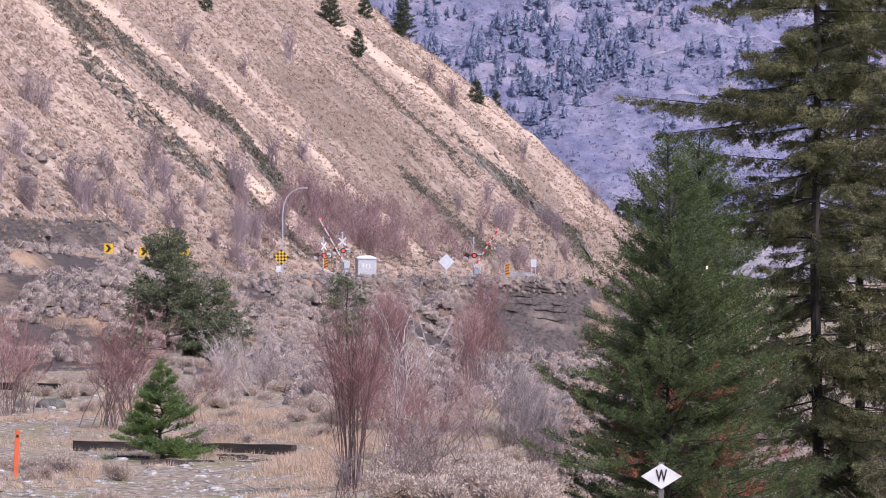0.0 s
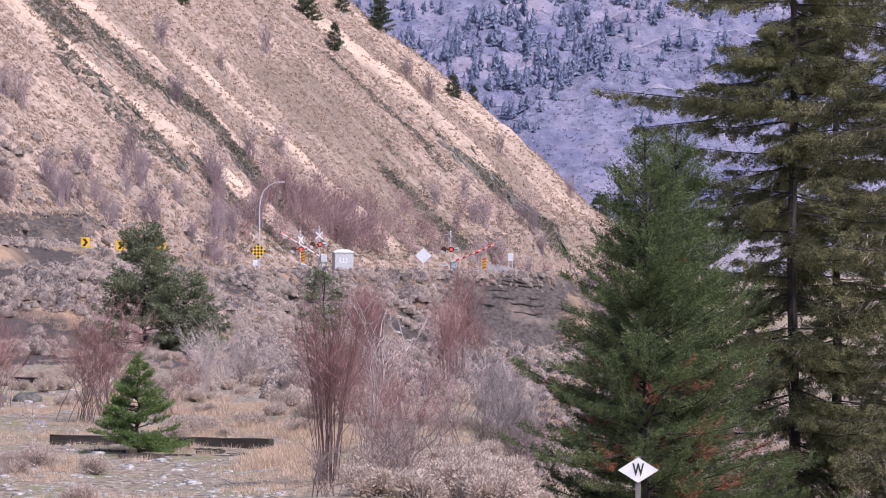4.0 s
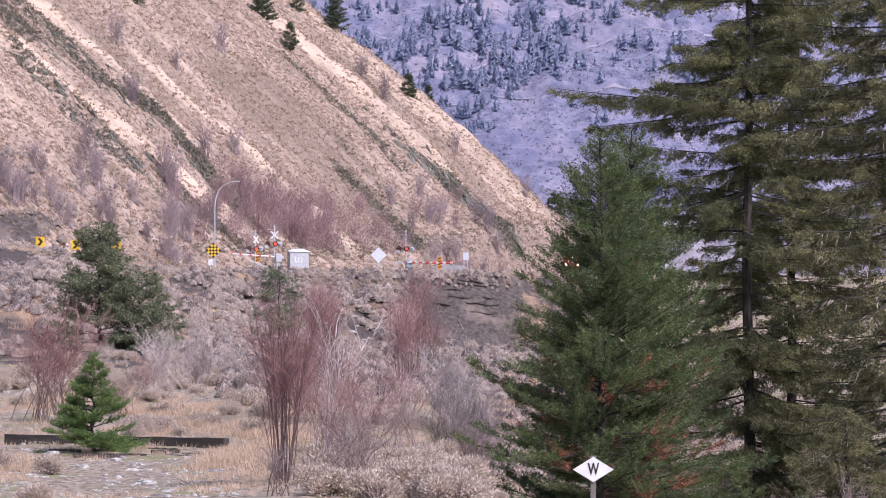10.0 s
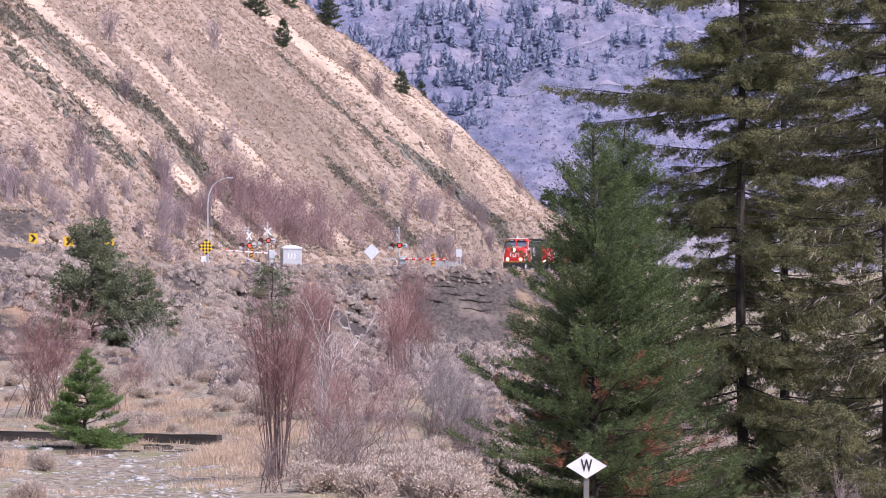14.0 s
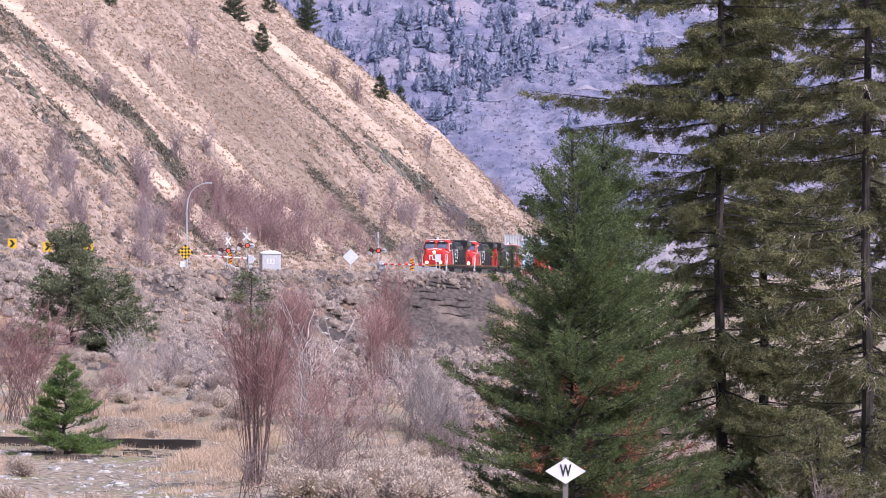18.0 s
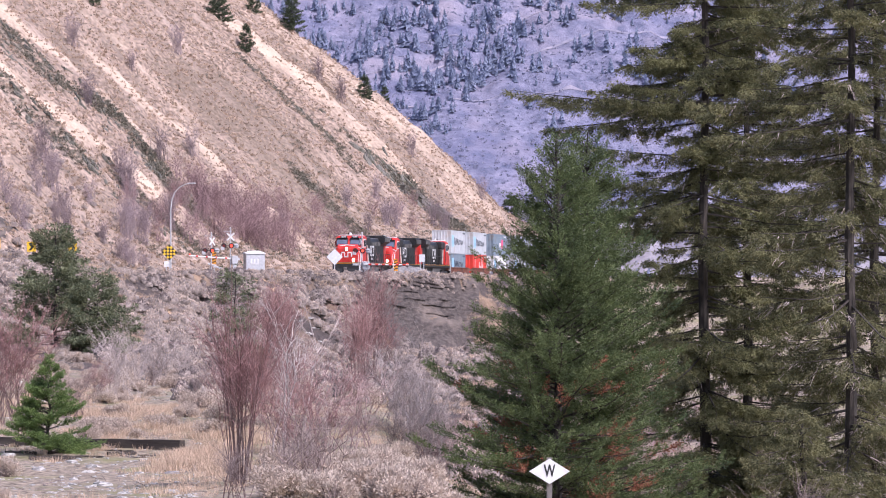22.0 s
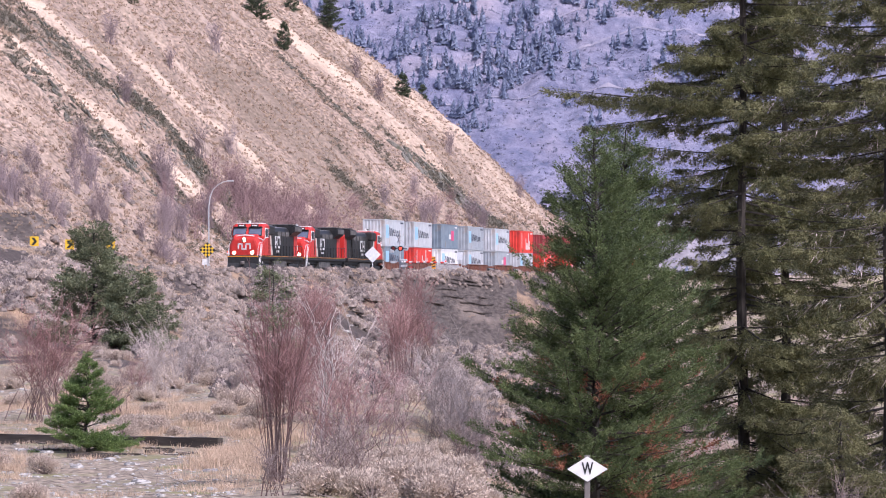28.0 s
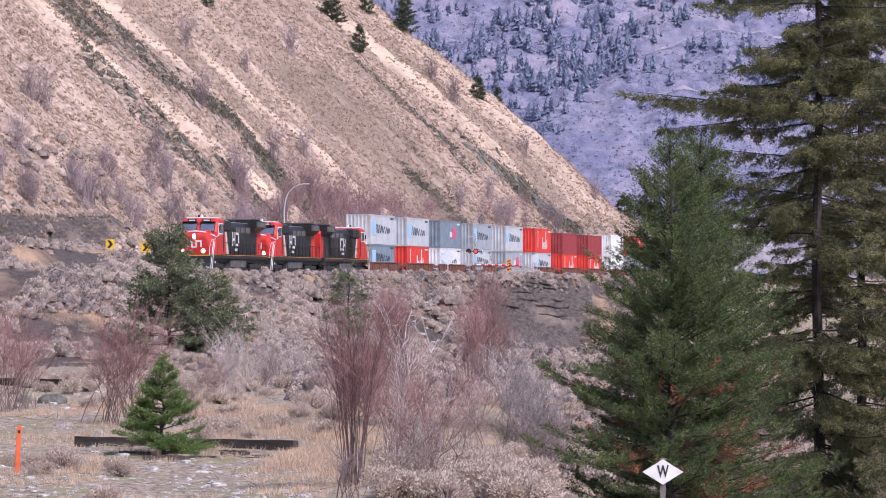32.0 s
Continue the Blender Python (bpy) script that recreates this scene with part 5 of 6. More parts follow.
# ---- rock outcrops on the hillside ----
def boulder(rng):
    """An angular slab that dips with the slope."""
    a = np.sort(rng.uniform(0, 2 * math.pi, 6))
    q = [(rng.uniform(0.7, 1.3) * 1.5 * math.cos(t), rng.uniform(0.7, 1.3) * 0.8 * math.sin(t)) for t in a]
    tilt = rng.uniform(-0.4, 0.4)
    return Shape().loft([[(f * u, f * w, h - 0.75 * f * u + tilt * f * w + (0.12 * ((i * 7) % 3 - 1) if h > 0 else 0)) for i, (u, w) in enumerate(q)] for f, h in ((1.0, -0.5), (1.02, 0.12), (0.8, 0.4), (0.55, 0.45))])


rng = np.random.default_rng(17)
BOULDERS = [boulder(rng).mesh("boulder", M_ROCK) for _ in range(6)]
for x, y in ((-40.5, 532.5), (-36.7, 532), (-33.2, 528), (-29.9, 534), (-26.8, 537), (-24.3, 540), (-22.5, 536.5), (-21, 532.5), (-19.9, 531), (-18.5, 530.5), (-35.4, 505.5), (-31.2, 503.5), (-29.4, 502.5), (10.5, 644), (12.6, 650), (14.6, 649), (16.6, 648),
             (-43, 520), (-22.3, 507.5), (-20.6, 513.5), (-6.1, 635.5), (4.8, 647)):
    ob = thing("rock_outcrop", pose(*on_ground(x, y, 0.2)), "dark lichened rock outcrop on the grassy slope", "rock", "rock outcrops")
    for _ in range(64):
        u, w = rng.uniform(-6.5, 6.5), rng.normal() * 0.95
        k = rng.uniform(0.12, 0.7) ** 1.3 * (0.85 if x < 8 else 1.5)
        p = part("boulder", BOULDERS[rng.integers(6)], None, ob)
        p.matrix_basis = pose(u, w, ground(x + u, y + w) - ground(x, y), 0, 0, rng.uniform(-50, 50)) @ Matrix.Diagonal((k * rng.uniform(0.5, 1.1), k * rng.uniform(0.7, 1.5), k * rng.uniform(0.8, 1.5), 1))


# ---- ledges of harder clay in the cut bank ----
rng = np.random.default_rng(23)
for level in (-2.3, -1.5, -0.9, -0.2, 0.3, 0.62):
    for _ in range(2):
        x0 = rng.uniform(3.6, 11.0)
        rings = []
        for x in np.arange(x0, x0 + rng.uniform(1.4, 3.6), 0.25):
            z = level - 0.10 * (x - x0) + 0.12 * noise.noise((x * 0.9, level, 4))
            y = lip_y(x) - 14
            while ground(x, y) < z and y < lip_y(x):
                y += 0.1
            out = 0.5 + 0.35 * noise.noise((x * 1.3, level * 3, 8))
            rings.append([(x, y - out, z - 0.10), (x, y + 0.9, z - 0.16), (x, y + 0.9, z + 0.05), (x, y - out + 0.05, z)])
        tagged(new("trim", Shape().loft(rings).mesh("trim", M_CUT)), "overhanging clay ledge in the cut bank", "ledge", kind="structure")


# ---- crossing ----
GATES = []


def crossing_signal(x, y, turn, lamp_z, cross_z, pivot, label, arm_side, length, angles, face=0, slew=0):
    z = ground(x, y)
    sig = thing("crossing_signal", pose(x, y, z, 0, 0, turn), label, "crossing signal", "crossing signals")
    part("mast", Shape().tube([(0, 0, 0), (0, 0, cross_z + 0.85)], 0.065, 8), M_GALV, sig)
    part("mast_base", Shape().box(-0.3, 0.3, -0.3, 0.3, 0, 0.35, 0.04), M_GALV, sig)
    for a in (45, -45):
        c, s_ = math.cos(radians(a)), math.sin(radians(a))
        b = Shape().add([(c * u * 0.53 - s_ * w * 0.075, yy, cross_z + s_ * u * 0.53 + c * w * 0.075) for yy in (-0.10 if a > 0 else -0.13, -0.08 if a > 0 else -0.11) for u, w in ((-1, -1), (1, -1), (1, 1), (-1, 1))],
                        [(0, 1, 2, 3), (7, 6, 5, 4), (0, 4, 5, 1), (1, 5, 6, 2), (2, 6, 7, 3), (3, 7, 4, 0)])
        part("crossbuck_board", b, M_WHITE, sig).matrix_basis = pose(0, 0, 0, 0, 0, face)
    part("lamp_bar", Shape().tube([(-0.75, 0, lamp_z), (0.75, 0, lamp_z)], 0.04, 6), M_BLACK, sig)
    for k, xx in enumerate((-0.68, 0.08)):
        disc = part("lamp_shade", Shape().tube([(xx, -0.10, lamp_z), (xx, -0.06, lamp_z)], 0.28, 14).tube([(xx, -0.06, lamp_z), (xx, 0.15, lamp_z)], [0.14, 0.10], 10), M_BLACK, sig)
        part("lens", Shape().tube([(xx, -0.13, lamp_z), (xx, -0.101, lamp_z)], 0.15, 12), M_LAMPRED if k else M_DARKRED, disc, "red flasher lens")
    # lamps for the other approach, cross arm and bell
    part("back_lamp", Shape().tube([(0.62, -0.02, lamp_z), (0.62, 0.20, lamp_z)], [0.13, 0.17], 10).tube([(0.62, 0.20, lamp_z), (0.62, 0.23, lamp_z)], 0.26, 14), M_GALV, sig, "grey lamp that faces the other way")
    part("relay_box", Shape().box(-0.98, -0.62, -0.12, 0.12, lamp_z - 0.42, lamp_z - 0.08, 0.02), M_GALV, sig)
    part("cross_arm", Shape().tube([(-0.75, 0, cross_z + 0.56), (0.15, 0, cross_z + 0.56)], 0.03, 6), M_GALV, sig)
    part("bell", Shape().tube([(0, 0, cross_z + 0.84), (0, 0, cross_z + 0.9), (0, 0, cross_z + 0.96)], [0.12, 0.1, 0.04], 10), M_GALV, sig)
    if arm_side:
        box_ = part("gate_machine", Shape().box(0.1, 0.75, -0.3, 0.3, pivot - 0.55, pivot + 0.3, 0.05).box(0.25, 0.6, -0.2, 0.2, 0, pivot - 0.55), M_GALV, sig)
        arm = part("gate_arm", Shape().tube([(0.25 * arm_side, -0.36, 0), (length * arm_side, -0.36, 0)], [0.085, 0.06], 6), M_WHITE, sig)
        for k in range(6 if arm_side > 0 else 4):
            u = length * (0.14 + (0.145 if arm_side > 0 else 0.22) * k) * arm_side
            part("red_band", Shape().tube([(u, -0.36, 0), (u + (0.36 if arm_side > 0 else 0.2) * arm_side, -0.36, 0)], 0.088, 8), M_SIGNRED, arm)
        for u in (0.62, 0.97) if arm_side > 0 else (0.97,):
            part("arm_lamp", Shape().tube([(u * length * arm_side, -0.36, 0.05), (u * length * arm_side, -0.36, 0.19)], 0.08, 8), M_LAMPRED, arm)
        part("counterweight", Shape().box(-0.9 if arm_side > 0 else 0.3, -0.3 if arm_side > 0 else 0.9, -0.42, -0.3, -0.12, 0.12), M_GALV, arm)
        GATES.append((arm, pivot, slew, [(t, a * arm_side) for t, a in angles]))
    return sig


crossing_signal(-10.2, 440, 10, 3.35, 4.27, 2.05, "crossing signal with white crossbuck, red flashers and lowering gate", -1, 5.5,
                ((0, 55), (1, 47.5), (2, 40), (3, 33), (3.5, 29.5), (5.5, 16), (6.5, 11), (7.5, 6), (8.5, 3), (32, 3)), slew=28)
crossing_signal(3.15, 448, -10, 2.8, 3.75, 1.4, "crossing signal seen from behind with lowering gate", 1, 4.95,
                ((0, 57.5), (1, 49), (2, 41), (3, 31), (3.5, 26), (5.5, 14), (6.5, 8), (7.5, 3), (8.5, -0.7), (32, -0.7)), face=-52)
crossing_signal(-12.4, 450, 10, 2.85, 3.8, 1.0, "crossing signal with thin grey crossbuck beside the road", 0, 0, (), face=38)

z = ground(-11.2, 446)
rail = thing("guard_rail", pose(-11.2, 446, z - 0.1), "short grey steel guard rail that slopes beside the road", "guard rail")
part("rail", Shape().loft([[(u, 0, w - 0.09), (u, -0.05, w - 0.04), (u, 0, w), (u, -0.05, w + 0.04), (u, 0, w + 0.09), (u, 0.02, w)] for u, w in ((-1.4, 1.55), (0, 1.05), (1.5, 0.6))]), M_GALV, rail)
for u, w in ((-1.2, 1.5), (0, 1.05), (1.3, 0.66)):
    part("post", Shape().box(u - 0.06, u + 0.06, 0.025, 0.15, -0.6, w + 0.1, 0.01), M_POST, rail)

hut = thing("signal_hut", pose(*on_ground(-8.1, 456), 0, 0, 12), "white steel signal hut beside the crossing", "equipment hut")
part("body", Shape().box(-1.0, 1.0, -0.8, 0.8, 0, 2.6, 0.04), M_GALV, hut)
part("roof", Shape().loft([[(-1.08, -0.88, 2.6), (1.08, -0.88, 2.6), (1.08, 0.88, 2.6), (-1.08, 0.88, 2.6)], [(-1.08, -0.88, 2.7), (1.08, -0.88, 2.7), (1.08, 0.88, 2.7), (-1.08, 0.88, 2.7)],
                           [(-0.45, -0.35, 2.95), (0.45, -0.35, 2.95), (0.45, 0.35, 2.95), (-0.45, 0.35, 2.95)]]), M_WHITE, hut, "white hipped roof")
part("door", Shape().box(0.42, 0.92, -0.815, -0.802, 0.15, 2.2, 0.004), M_GALV, hut, "grey steel hut door")
part("plinth", Shape().box(-1.1, 1.1, -0.9, 0.9, -0.12, 0.06, 0.02), M_GRAVEL, hut)
part("lettering_bar", Shape().box(-0.5, -0.35, -0.81, -0.802, 1.5, 2.1).box(-0.15, 0.0, -0.81, -0.802, 1.5, 2.1).box(0.2, 0.35, -0.81, -0.802, 1.5, 2.1).box(-0.5, 0.35, -0.81, -0.802, 1.5, 1.62), M_WHITE, hut)


rings = []
for f, h in ((1.0, -0.3), (0.82, 0.35), (0.6, 0.8), (0.35, 1.15), (0.1, 1.25)):
    rings.append([(4.3 * f * (1 + 0.16 * noise.noise((3 * math.cos(a), 3 * math.sin(a), h))) * math.cos(a), 2.6 * f * math.sin(a), h * (1 + 0.3 * noise.noise((2 * math.cos(a), 2 * math.sin(a), 7)))) for a in np.arange(0, 6.28, 0.2618)])
pile = tagged(new("gravel_pile", Shape().loft(rings).mesh("gravel_pile", M_GRAVEL)), "low pile of grey gravel beside the highway", "gravel pile")
pile.matrix_world = pose(8.6, 492, max(1.1, ground(8.6, 492)) - 0.1)

slab = tagged(new("concrete_slab", Shape().box(-1.2, 1.2, -0.8, 0.8, 0, 0.35, 0.03).mesh("concrete_slab", M_WHITE)), "white concrete slab below the crossing signals", "slab")
slab.matrix_world = pose(*on_ground(-11.6, 446), 0, 0, 8)


def road_sign(name, x, y, centre, turn, plate, material, label, posts=(0,), wood=False):
    z = ground(x, y)
    s = thing(name, pose(x, y, z, 0, 0, turn), label, "sign")
    for p in posts:
        part("post", Shape().box(p - 0.04, p + 0.04, 0.0, 0.06, -0.1, centre - z + 0.2), M_POST if wood else M_GALV, s)
    part("plate", Shape().prism([(u, w + centre - z) for u, w in plate], "y", -0.03, -0.005), material, s)
    return s


def diamond(r, squash=1.0):
    return [(0, -r * squash), (r, 0), (0, r * squash), (-r, 0)]


def rect(w, h):
    return [(-w / 2, -h / 2), (w / 2, -h / 2), (w / 2, h / 2), (-w / 2, h / 2)]


checker = road_sign("checkerboard_sign", -15.8, 425, 3.4, 5, diamond(0.78), M_YELLOW, "yellow and black checkerboard turn sign")
zc = 3.4 - ground(-15.8, 425)
for i in range(-2, 3):
    for j in range(-2, 3):
        if (i + j) % 2 == 0:
            u, w, k = (i - j) * 0.156, (i + j) * 0.156, 0.15
            part("black_check", Shape().prism([(u, zc + w - k), (u + k, zc + w), (u, zc + w + k), (u - k, zc + w)], "y", -0.036, -0.031), M_BLACK, checker)
for x, y, zc in ((-32.3, 420, 4.2), (-28.9, 420, 3.9), (-25.0, 421, 3.8)):
    s = road_sign("chevron_sign", x, y, zc, 0, rect(0.85, 0.95), M_YELLOW, "yellow chevron sign with a black arrow")
    zz = zc - ground(x, y)
    part("chevron", Shape().prism([(-0.3, zz + 0.36), (-0.02, zz + 0.36), (0.28, zz), (-0.02, zz - 0.36), (-0.3, zz - 0.36), (0.0, zz)], "y", -0.036, -0.031), M_BLACK, s)
road_sign("warning_sign", 0.3, 395, 2.75, 8, diamond(0.74), M_SIGNBACK, "bare aluminium back of a diamond road sign", posts=(0,))
hz = road_sign("hazard_marker", 6.95, 470, 2.4, 0, rect(0.42, 1.3), M_AMBER, "orange and black striped hazard marker")
zz = 2.4 - ground(6.95, 470)
for k in range(4):
    w = zz - 0.5 + 0.3 * k
    part("black_stripe", Shape().prism([(-0.2, w - 0.05), (0.2, w + 0.1), (0.2, w + 0.22), (-0.2, w + 0.07)], "y", -0.036, -0.031), M_BLACK, hz)
road_sign("roadside_sign", 10.0, 480, 3.2, 0, rect(0.62, 0.85), M_SIGNBACK, "small white roadside sign on two posts", posts=(-0.2, 0.2))

lamp = thing("street_lamp", pose(*on_ground(-16.3, 442)), "tall grey street lamp with a curved arm", "street lamp")
zt = 10.6 - ground(-16.3, 442)
part("pole", Shape().tube([(0, 0, 0), (0, 0, zt - 2.6), (0.12, 0, zt - 1.7), (0.42, 0, zt - 0.9), (0.95, 0, zt - 0.36), (1.5, 0, zt - 0.1), (2.0, 0, zt)], [0.09, 0.065, 0.06, 0.05, 0.045, 0.04, 0.035], 8), M_GALV, lamp)
part("lamp_head", Shape().box(1.85, 2.55, -0.13, 0.13, zt - 0.06, zt + 0.07, 0.03), M_GALV, lamp)

ws = road_sign("whistle_post", 3.21, 64, -2.71, 0, diamond(0.30, 0.62), M_WHITE, "white diamond whistle post with a black letter W", wood=True)
zz = -2.71 - ground(3.21, 64)
txt = bpy.data.curves.new("letter", "FONT")
txt.body, txt.size, txt.align_x, txt.align_y, txt.extrude = "W", 0.25, "CENTER", "CENTER", 0.002
txt.offset = 0.006
tmp = new("letter", txt)
tmp.parent = ws
tmp.matrix_basis = pose(0, -0.034, zz, 90, 0, 0) @ Matrix.Diagonal((0.62, 1, 1, 1))
txt.materials.append(M_BLACK)

hz = road_sign("hazard_marker", -12.0, 446, 3.0, 0, rect(0.42, 1.2), M_AMBER, "orange and black striped hazard marker")
zz = 3.0 - ground(-12.0, 446)
for k in range(4):
    w = zz - 0.48 + 0.28 * k
    part("black_stripe", Shape().prism([(-0.2, w - 0.05), (0.2, w + 0.1), (0.2, w + 0.22), (-0.2, w + 0.07)], "y", -0.036, -0.031), M_BLACK, hz)
road_sign("tab_sign", -16.05, 424, 2.25, 5, rect(0.45, 0.55), M_WHITE, "small white tab sign below the checkerboard")
bollard = tagged(new("bollard", Shape().tube([(0, 0, -0.1), (0, 0, 0.75), (0, 0, 0.8)], [0.11, 0.11, 0.06], 8).mesh("bollard", M_BLACK)), "short black roadside bollard", "bollard")
bollard.matrix_world = pose(*on_ground(-29.9, 418))

# ---- foreground: timbers, stake, stones ----
def timber(x0, y0, x1, y1, w, h, label, turn=0.0, lift=0.0):
    a = math.degrees(math.atan2(y1 - y0, x1 - x0))
    l = math.hypot(x1 - x0, y1 - y0)
    ob = thing("timber", pose(x0, y0, min(ground(x0, y0), ground(x1, y1)) + lift, turn, 0, a), label, "timber", "old timbers")
    s = Shape()
    n = 10
    s.loft([[(l * k / n, -w / 2 + 0.02 * math.sin(k * 2.1), -0.08), (l * k / n, w / 2 + 0.02 * math.sin(k * 1.3), -0.08), (l * k / n, w / 2 - 0.01, h + 0.02 * math.sin(k * 3.1)), (l * k / n, -w / 2 + 0.01, h + 0.02 * math.sin(k * 2.7 + 1))] for k in range(n + 1)])
    part("beam", s, M_TIMBER, ob)
    return ob


timber(-9.75, 115.5, -3.85, 112.5, 0.3, 0.28, "long blackened squared timber lying on gravel")
timber(-6.3, 110, -4.6, 109, 0.22, 0.12, "short dark broken timber lying on gravel")
timber(-7.6, 109.5, -6.2, 109.6, 0.2, 0.1, "short dark broken timber lying on gravel")
for x0, y0, x1, y1, w in ((-6.1, 112.4, -5.1, 111.9, 0.14), (-5.7, 111.0, -5.0, 111.5, 0.1), (-4.9, 110.8, -4.1, 110.6, 0.12), (-8.3, 111.2, -7.5, 110.9, 0.12), (-6.9, 108.9, -6.4, 109.3, 0.1)):
    timber(x0, y0, x1, y1, w, 0.08, "splintered dark piece of timber on the gravel")
timber(-19.6, 190, -16.4, 187, 0.3, 0.3, "dark weathered log lying on gravel")
for x, y, k, words in ((-11.5, 131, 0.34, "pale grey boulder on the gravel"), (-14.4, 160, 0.6, "dark grey boulder beside old logs"), (-15.6, 162, 0.5, "dark grey boulder beside old logs"), (-3.6, 98, 0.2, "pale grey flat stone on the gravel"), (-9.9, 118, 0.18, "pale grey flat stone on the gravel")):
    rock = tagged(new("boulder", Shape().loft([[(k * f * (1 + 0.3 * noise.noise((a * 1.3, h * 2, x))) * math.cos(a), k * 0.8 * f * (1 + 0.3 * noise.noise((a * 1.3, h * 2, y))) * math.sin(a), k * h * (0.45 if "flat" in words else 0.8)) for a in np.arange(0, 6.28, 0.5236)] for f, h in ((0.95, -0.2), (1.05, 0.15), (0.9, 0.5), (0.55, 0.75), (0.2, 0.8))]).mesh("boulder", M_GRAVEL if "pale" in words else M_ROCK, True)), words, "boulder")
    rock.matrix_world = pose(*on_ground(x, y, 0.02), 0, 0, 40 * x)
stake = thing("marker_stake", pose(*on_ground(-9.83, 100), 0, 3, 0), "flat orange plastic marker stake", "marker")
part("blade", Shape().box(-0.055, 0.055, -0.012, 0.012, 0, 1.12, 0.008), M_ORANGE, stake)
part("black_bar", Shape().box(-0.03, 0.03, -0.016, -0.0125, 0.95, 1.02), M_BLACK, stake)

rng = np.random.default_rng(3)
def stone_mesh(r):
    a = [r.uniform(0.7, 1.2) for _ in range(7)]
    s = Shape()
    s.loft([[(q * a[k] * math.cos(k * 0.9), q * a[k] * 0.8 * math.sin(k * 0.9), z) for k in range(7)] for q, z in ((1.0, -0.1), (0.9, 0.18), (0.5, 0.32))])
    return np.array([[s.v[f[0]], s.v[f[i]], s.v[f[i + 1]]] for f in s.f for i in range(1, len(f) - 1)])
stones = [stone_mesh(rng) for _ in range(5)]
spots = []
for _ in range(4600):
    y = 74 + 126 * rng.random() ** 1.3
    x = y * rng.uniform(-0.112, -0.03)
    k = (0.018 + 0.075 * rng.random() ** 2.0) * (1 if rng.random() < 0.94 else 2.6)
    spots.append((x, y, ground(x, y), k))
for _ in range(300):
    x, y = rng.uniform(-4, 12), rng.uniform(300, 395)
    if lip_y(x) - 34 < y < lip_y(x) - 12:
        spots.append((x, y, ground(x, y), rng.uniform(0.15, 0.45)))
tagged(new("stones", tri_mesh("stones", scatter(stones, spots, rng), M_STONE)), "pale grey stones scattered on the ground", "stones", kind="stuff")


# ---- sagebrush and grass ----
rng = np.random.default_rng(8)
sage_pairs = [sage_mesh(rng, 4200, leaf=(0.035, 0.085), slim=0.42, solid=False, deep=0.45) for _ in range(6)]
sage_meshes = [(tri_mesh("foliage", a, M_SAGENEAR), tri_mesh("stem", b, M_GREY_TWIG)) for a, b in sage_pairs]


def dome(rng):
    """A lumpy rounded bush: points, triangles, and the loose leaf tips over it."""
    q, rows, cols = rng.uniform(0, 50), (-0.25, 0.25, 0.75, 1.2), 8
    pts = []
    for el in rows + (1.5708,):
        for k in range(cols if el < 1.5 else 1):
            a = 2 * math.pi * k / cols
            d = (math.cos(el) * math.cos(a), math.cos(el) * math.sin(a), math.sin(el))
            r = 0.52 * (1 + 0.55 * noise.noise((d[0] * 1.6 + q, d[1] * 1.6, d[2] * 1.6)) + 0.35 * noise.noise((d[0] * 4 + q, d[1] * 4, d[2] * 4)))
            pts.append((d[0] * r, d[1] * r, 0.16 + d[2] * r * 0.86))
    tri = []
    for i in range(len(rows) - 1):
        for k in range(cols):
            p, n = i * cols + k, i * cols + (k + 1) % cols
            tri += [(p, n, n + cols), (p, n + cols, p + cols)]
    top = len(rows) * cols
    tri += [(top - cols + k, top - cols + (k + 1) % cols, top) for k in range(cols)]
    pts, tri = np.array(pts), np.array(tri)
    pick = tri[rng.integers(len(tri), size=270)]
    w = rng.dirichlet((1, 1, 1), 270)
    p = (pts[pick] * w[:, :, None]).sum(axis=1)
    d = unit(unit(p - np.array([0, 0, 0.1])) + rng.normal(size=p.shape) * 0.35 + np.array([0, 0, 0.5]))
    size = rng.uniform(0.06, 0.16, 270)
    return pts, tri, blades(p - d * size[:, None] * 0.1, d, size, size * 0.55, rng)


def bushes(name, kinds, spots, rng, material):
    """One mesh of many bushes: smooth domes and loose leaf tips."""
    vs, fs, leaves, n = [], [], [], 0
    for x, y, z, k in spots:
        pts, tri, tips = kinds[rng.integers(len(kinds))]
        a, up = rng.uniform(0, 2 * math.pi), rng.uniform(0.8, 1.15)
        m = np.array([[math.cos(a) * k, -math.sin(a) * k, 0], [math.sin(a) * k, math.cos(a) * k, 0], [0, 0, k * up]])
        at = np.array([x, y, z])
        vs.append(pts @ m.T + at)
        fs.append(tri + n)
        n += len(pts)
        leaves.append(tips @ m.T + at)
    leaves = np.concatenate(leaves).reshape(-1, 3)
    v = np.concatenate(vs + [leaves]).astype(np.float32)
    f = np.concatenate(fs + [n + np.arange(len(leaves)).reshape(-1, 3)]).astype(np.int32)
    me = bpy.data.meshes.new(name)
    me.vertices.add(len(v))
    me.vertices.foreach_set("co", v.ravel())
    me.loops.add(f.size)
    me.loops.foreach_set("vertex_index", f.ravel())
    me.polygons.add(len(f))
    me.polygons.foreach_set("loop_start", np.arange(0, f.size, 3, dtype=np.int32))
    inner = sum(len(t) for t in fs)            # the woody inside is darker than the leaf tips, shade among them included
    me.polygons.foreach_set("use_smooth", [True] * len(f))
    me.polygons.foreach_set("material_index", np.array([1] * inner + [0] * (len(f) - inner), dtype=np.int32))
    me.update(calc_edges=True)
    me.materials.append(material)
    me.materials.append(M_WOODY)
    return me


slope_bushes = [dome(rng) for _ in range(10)]


def free(x, y):
    return abs(x - track_x(y)) > 4.2 and (y < 385 or abs(x - road_x(y)) > 5.0)


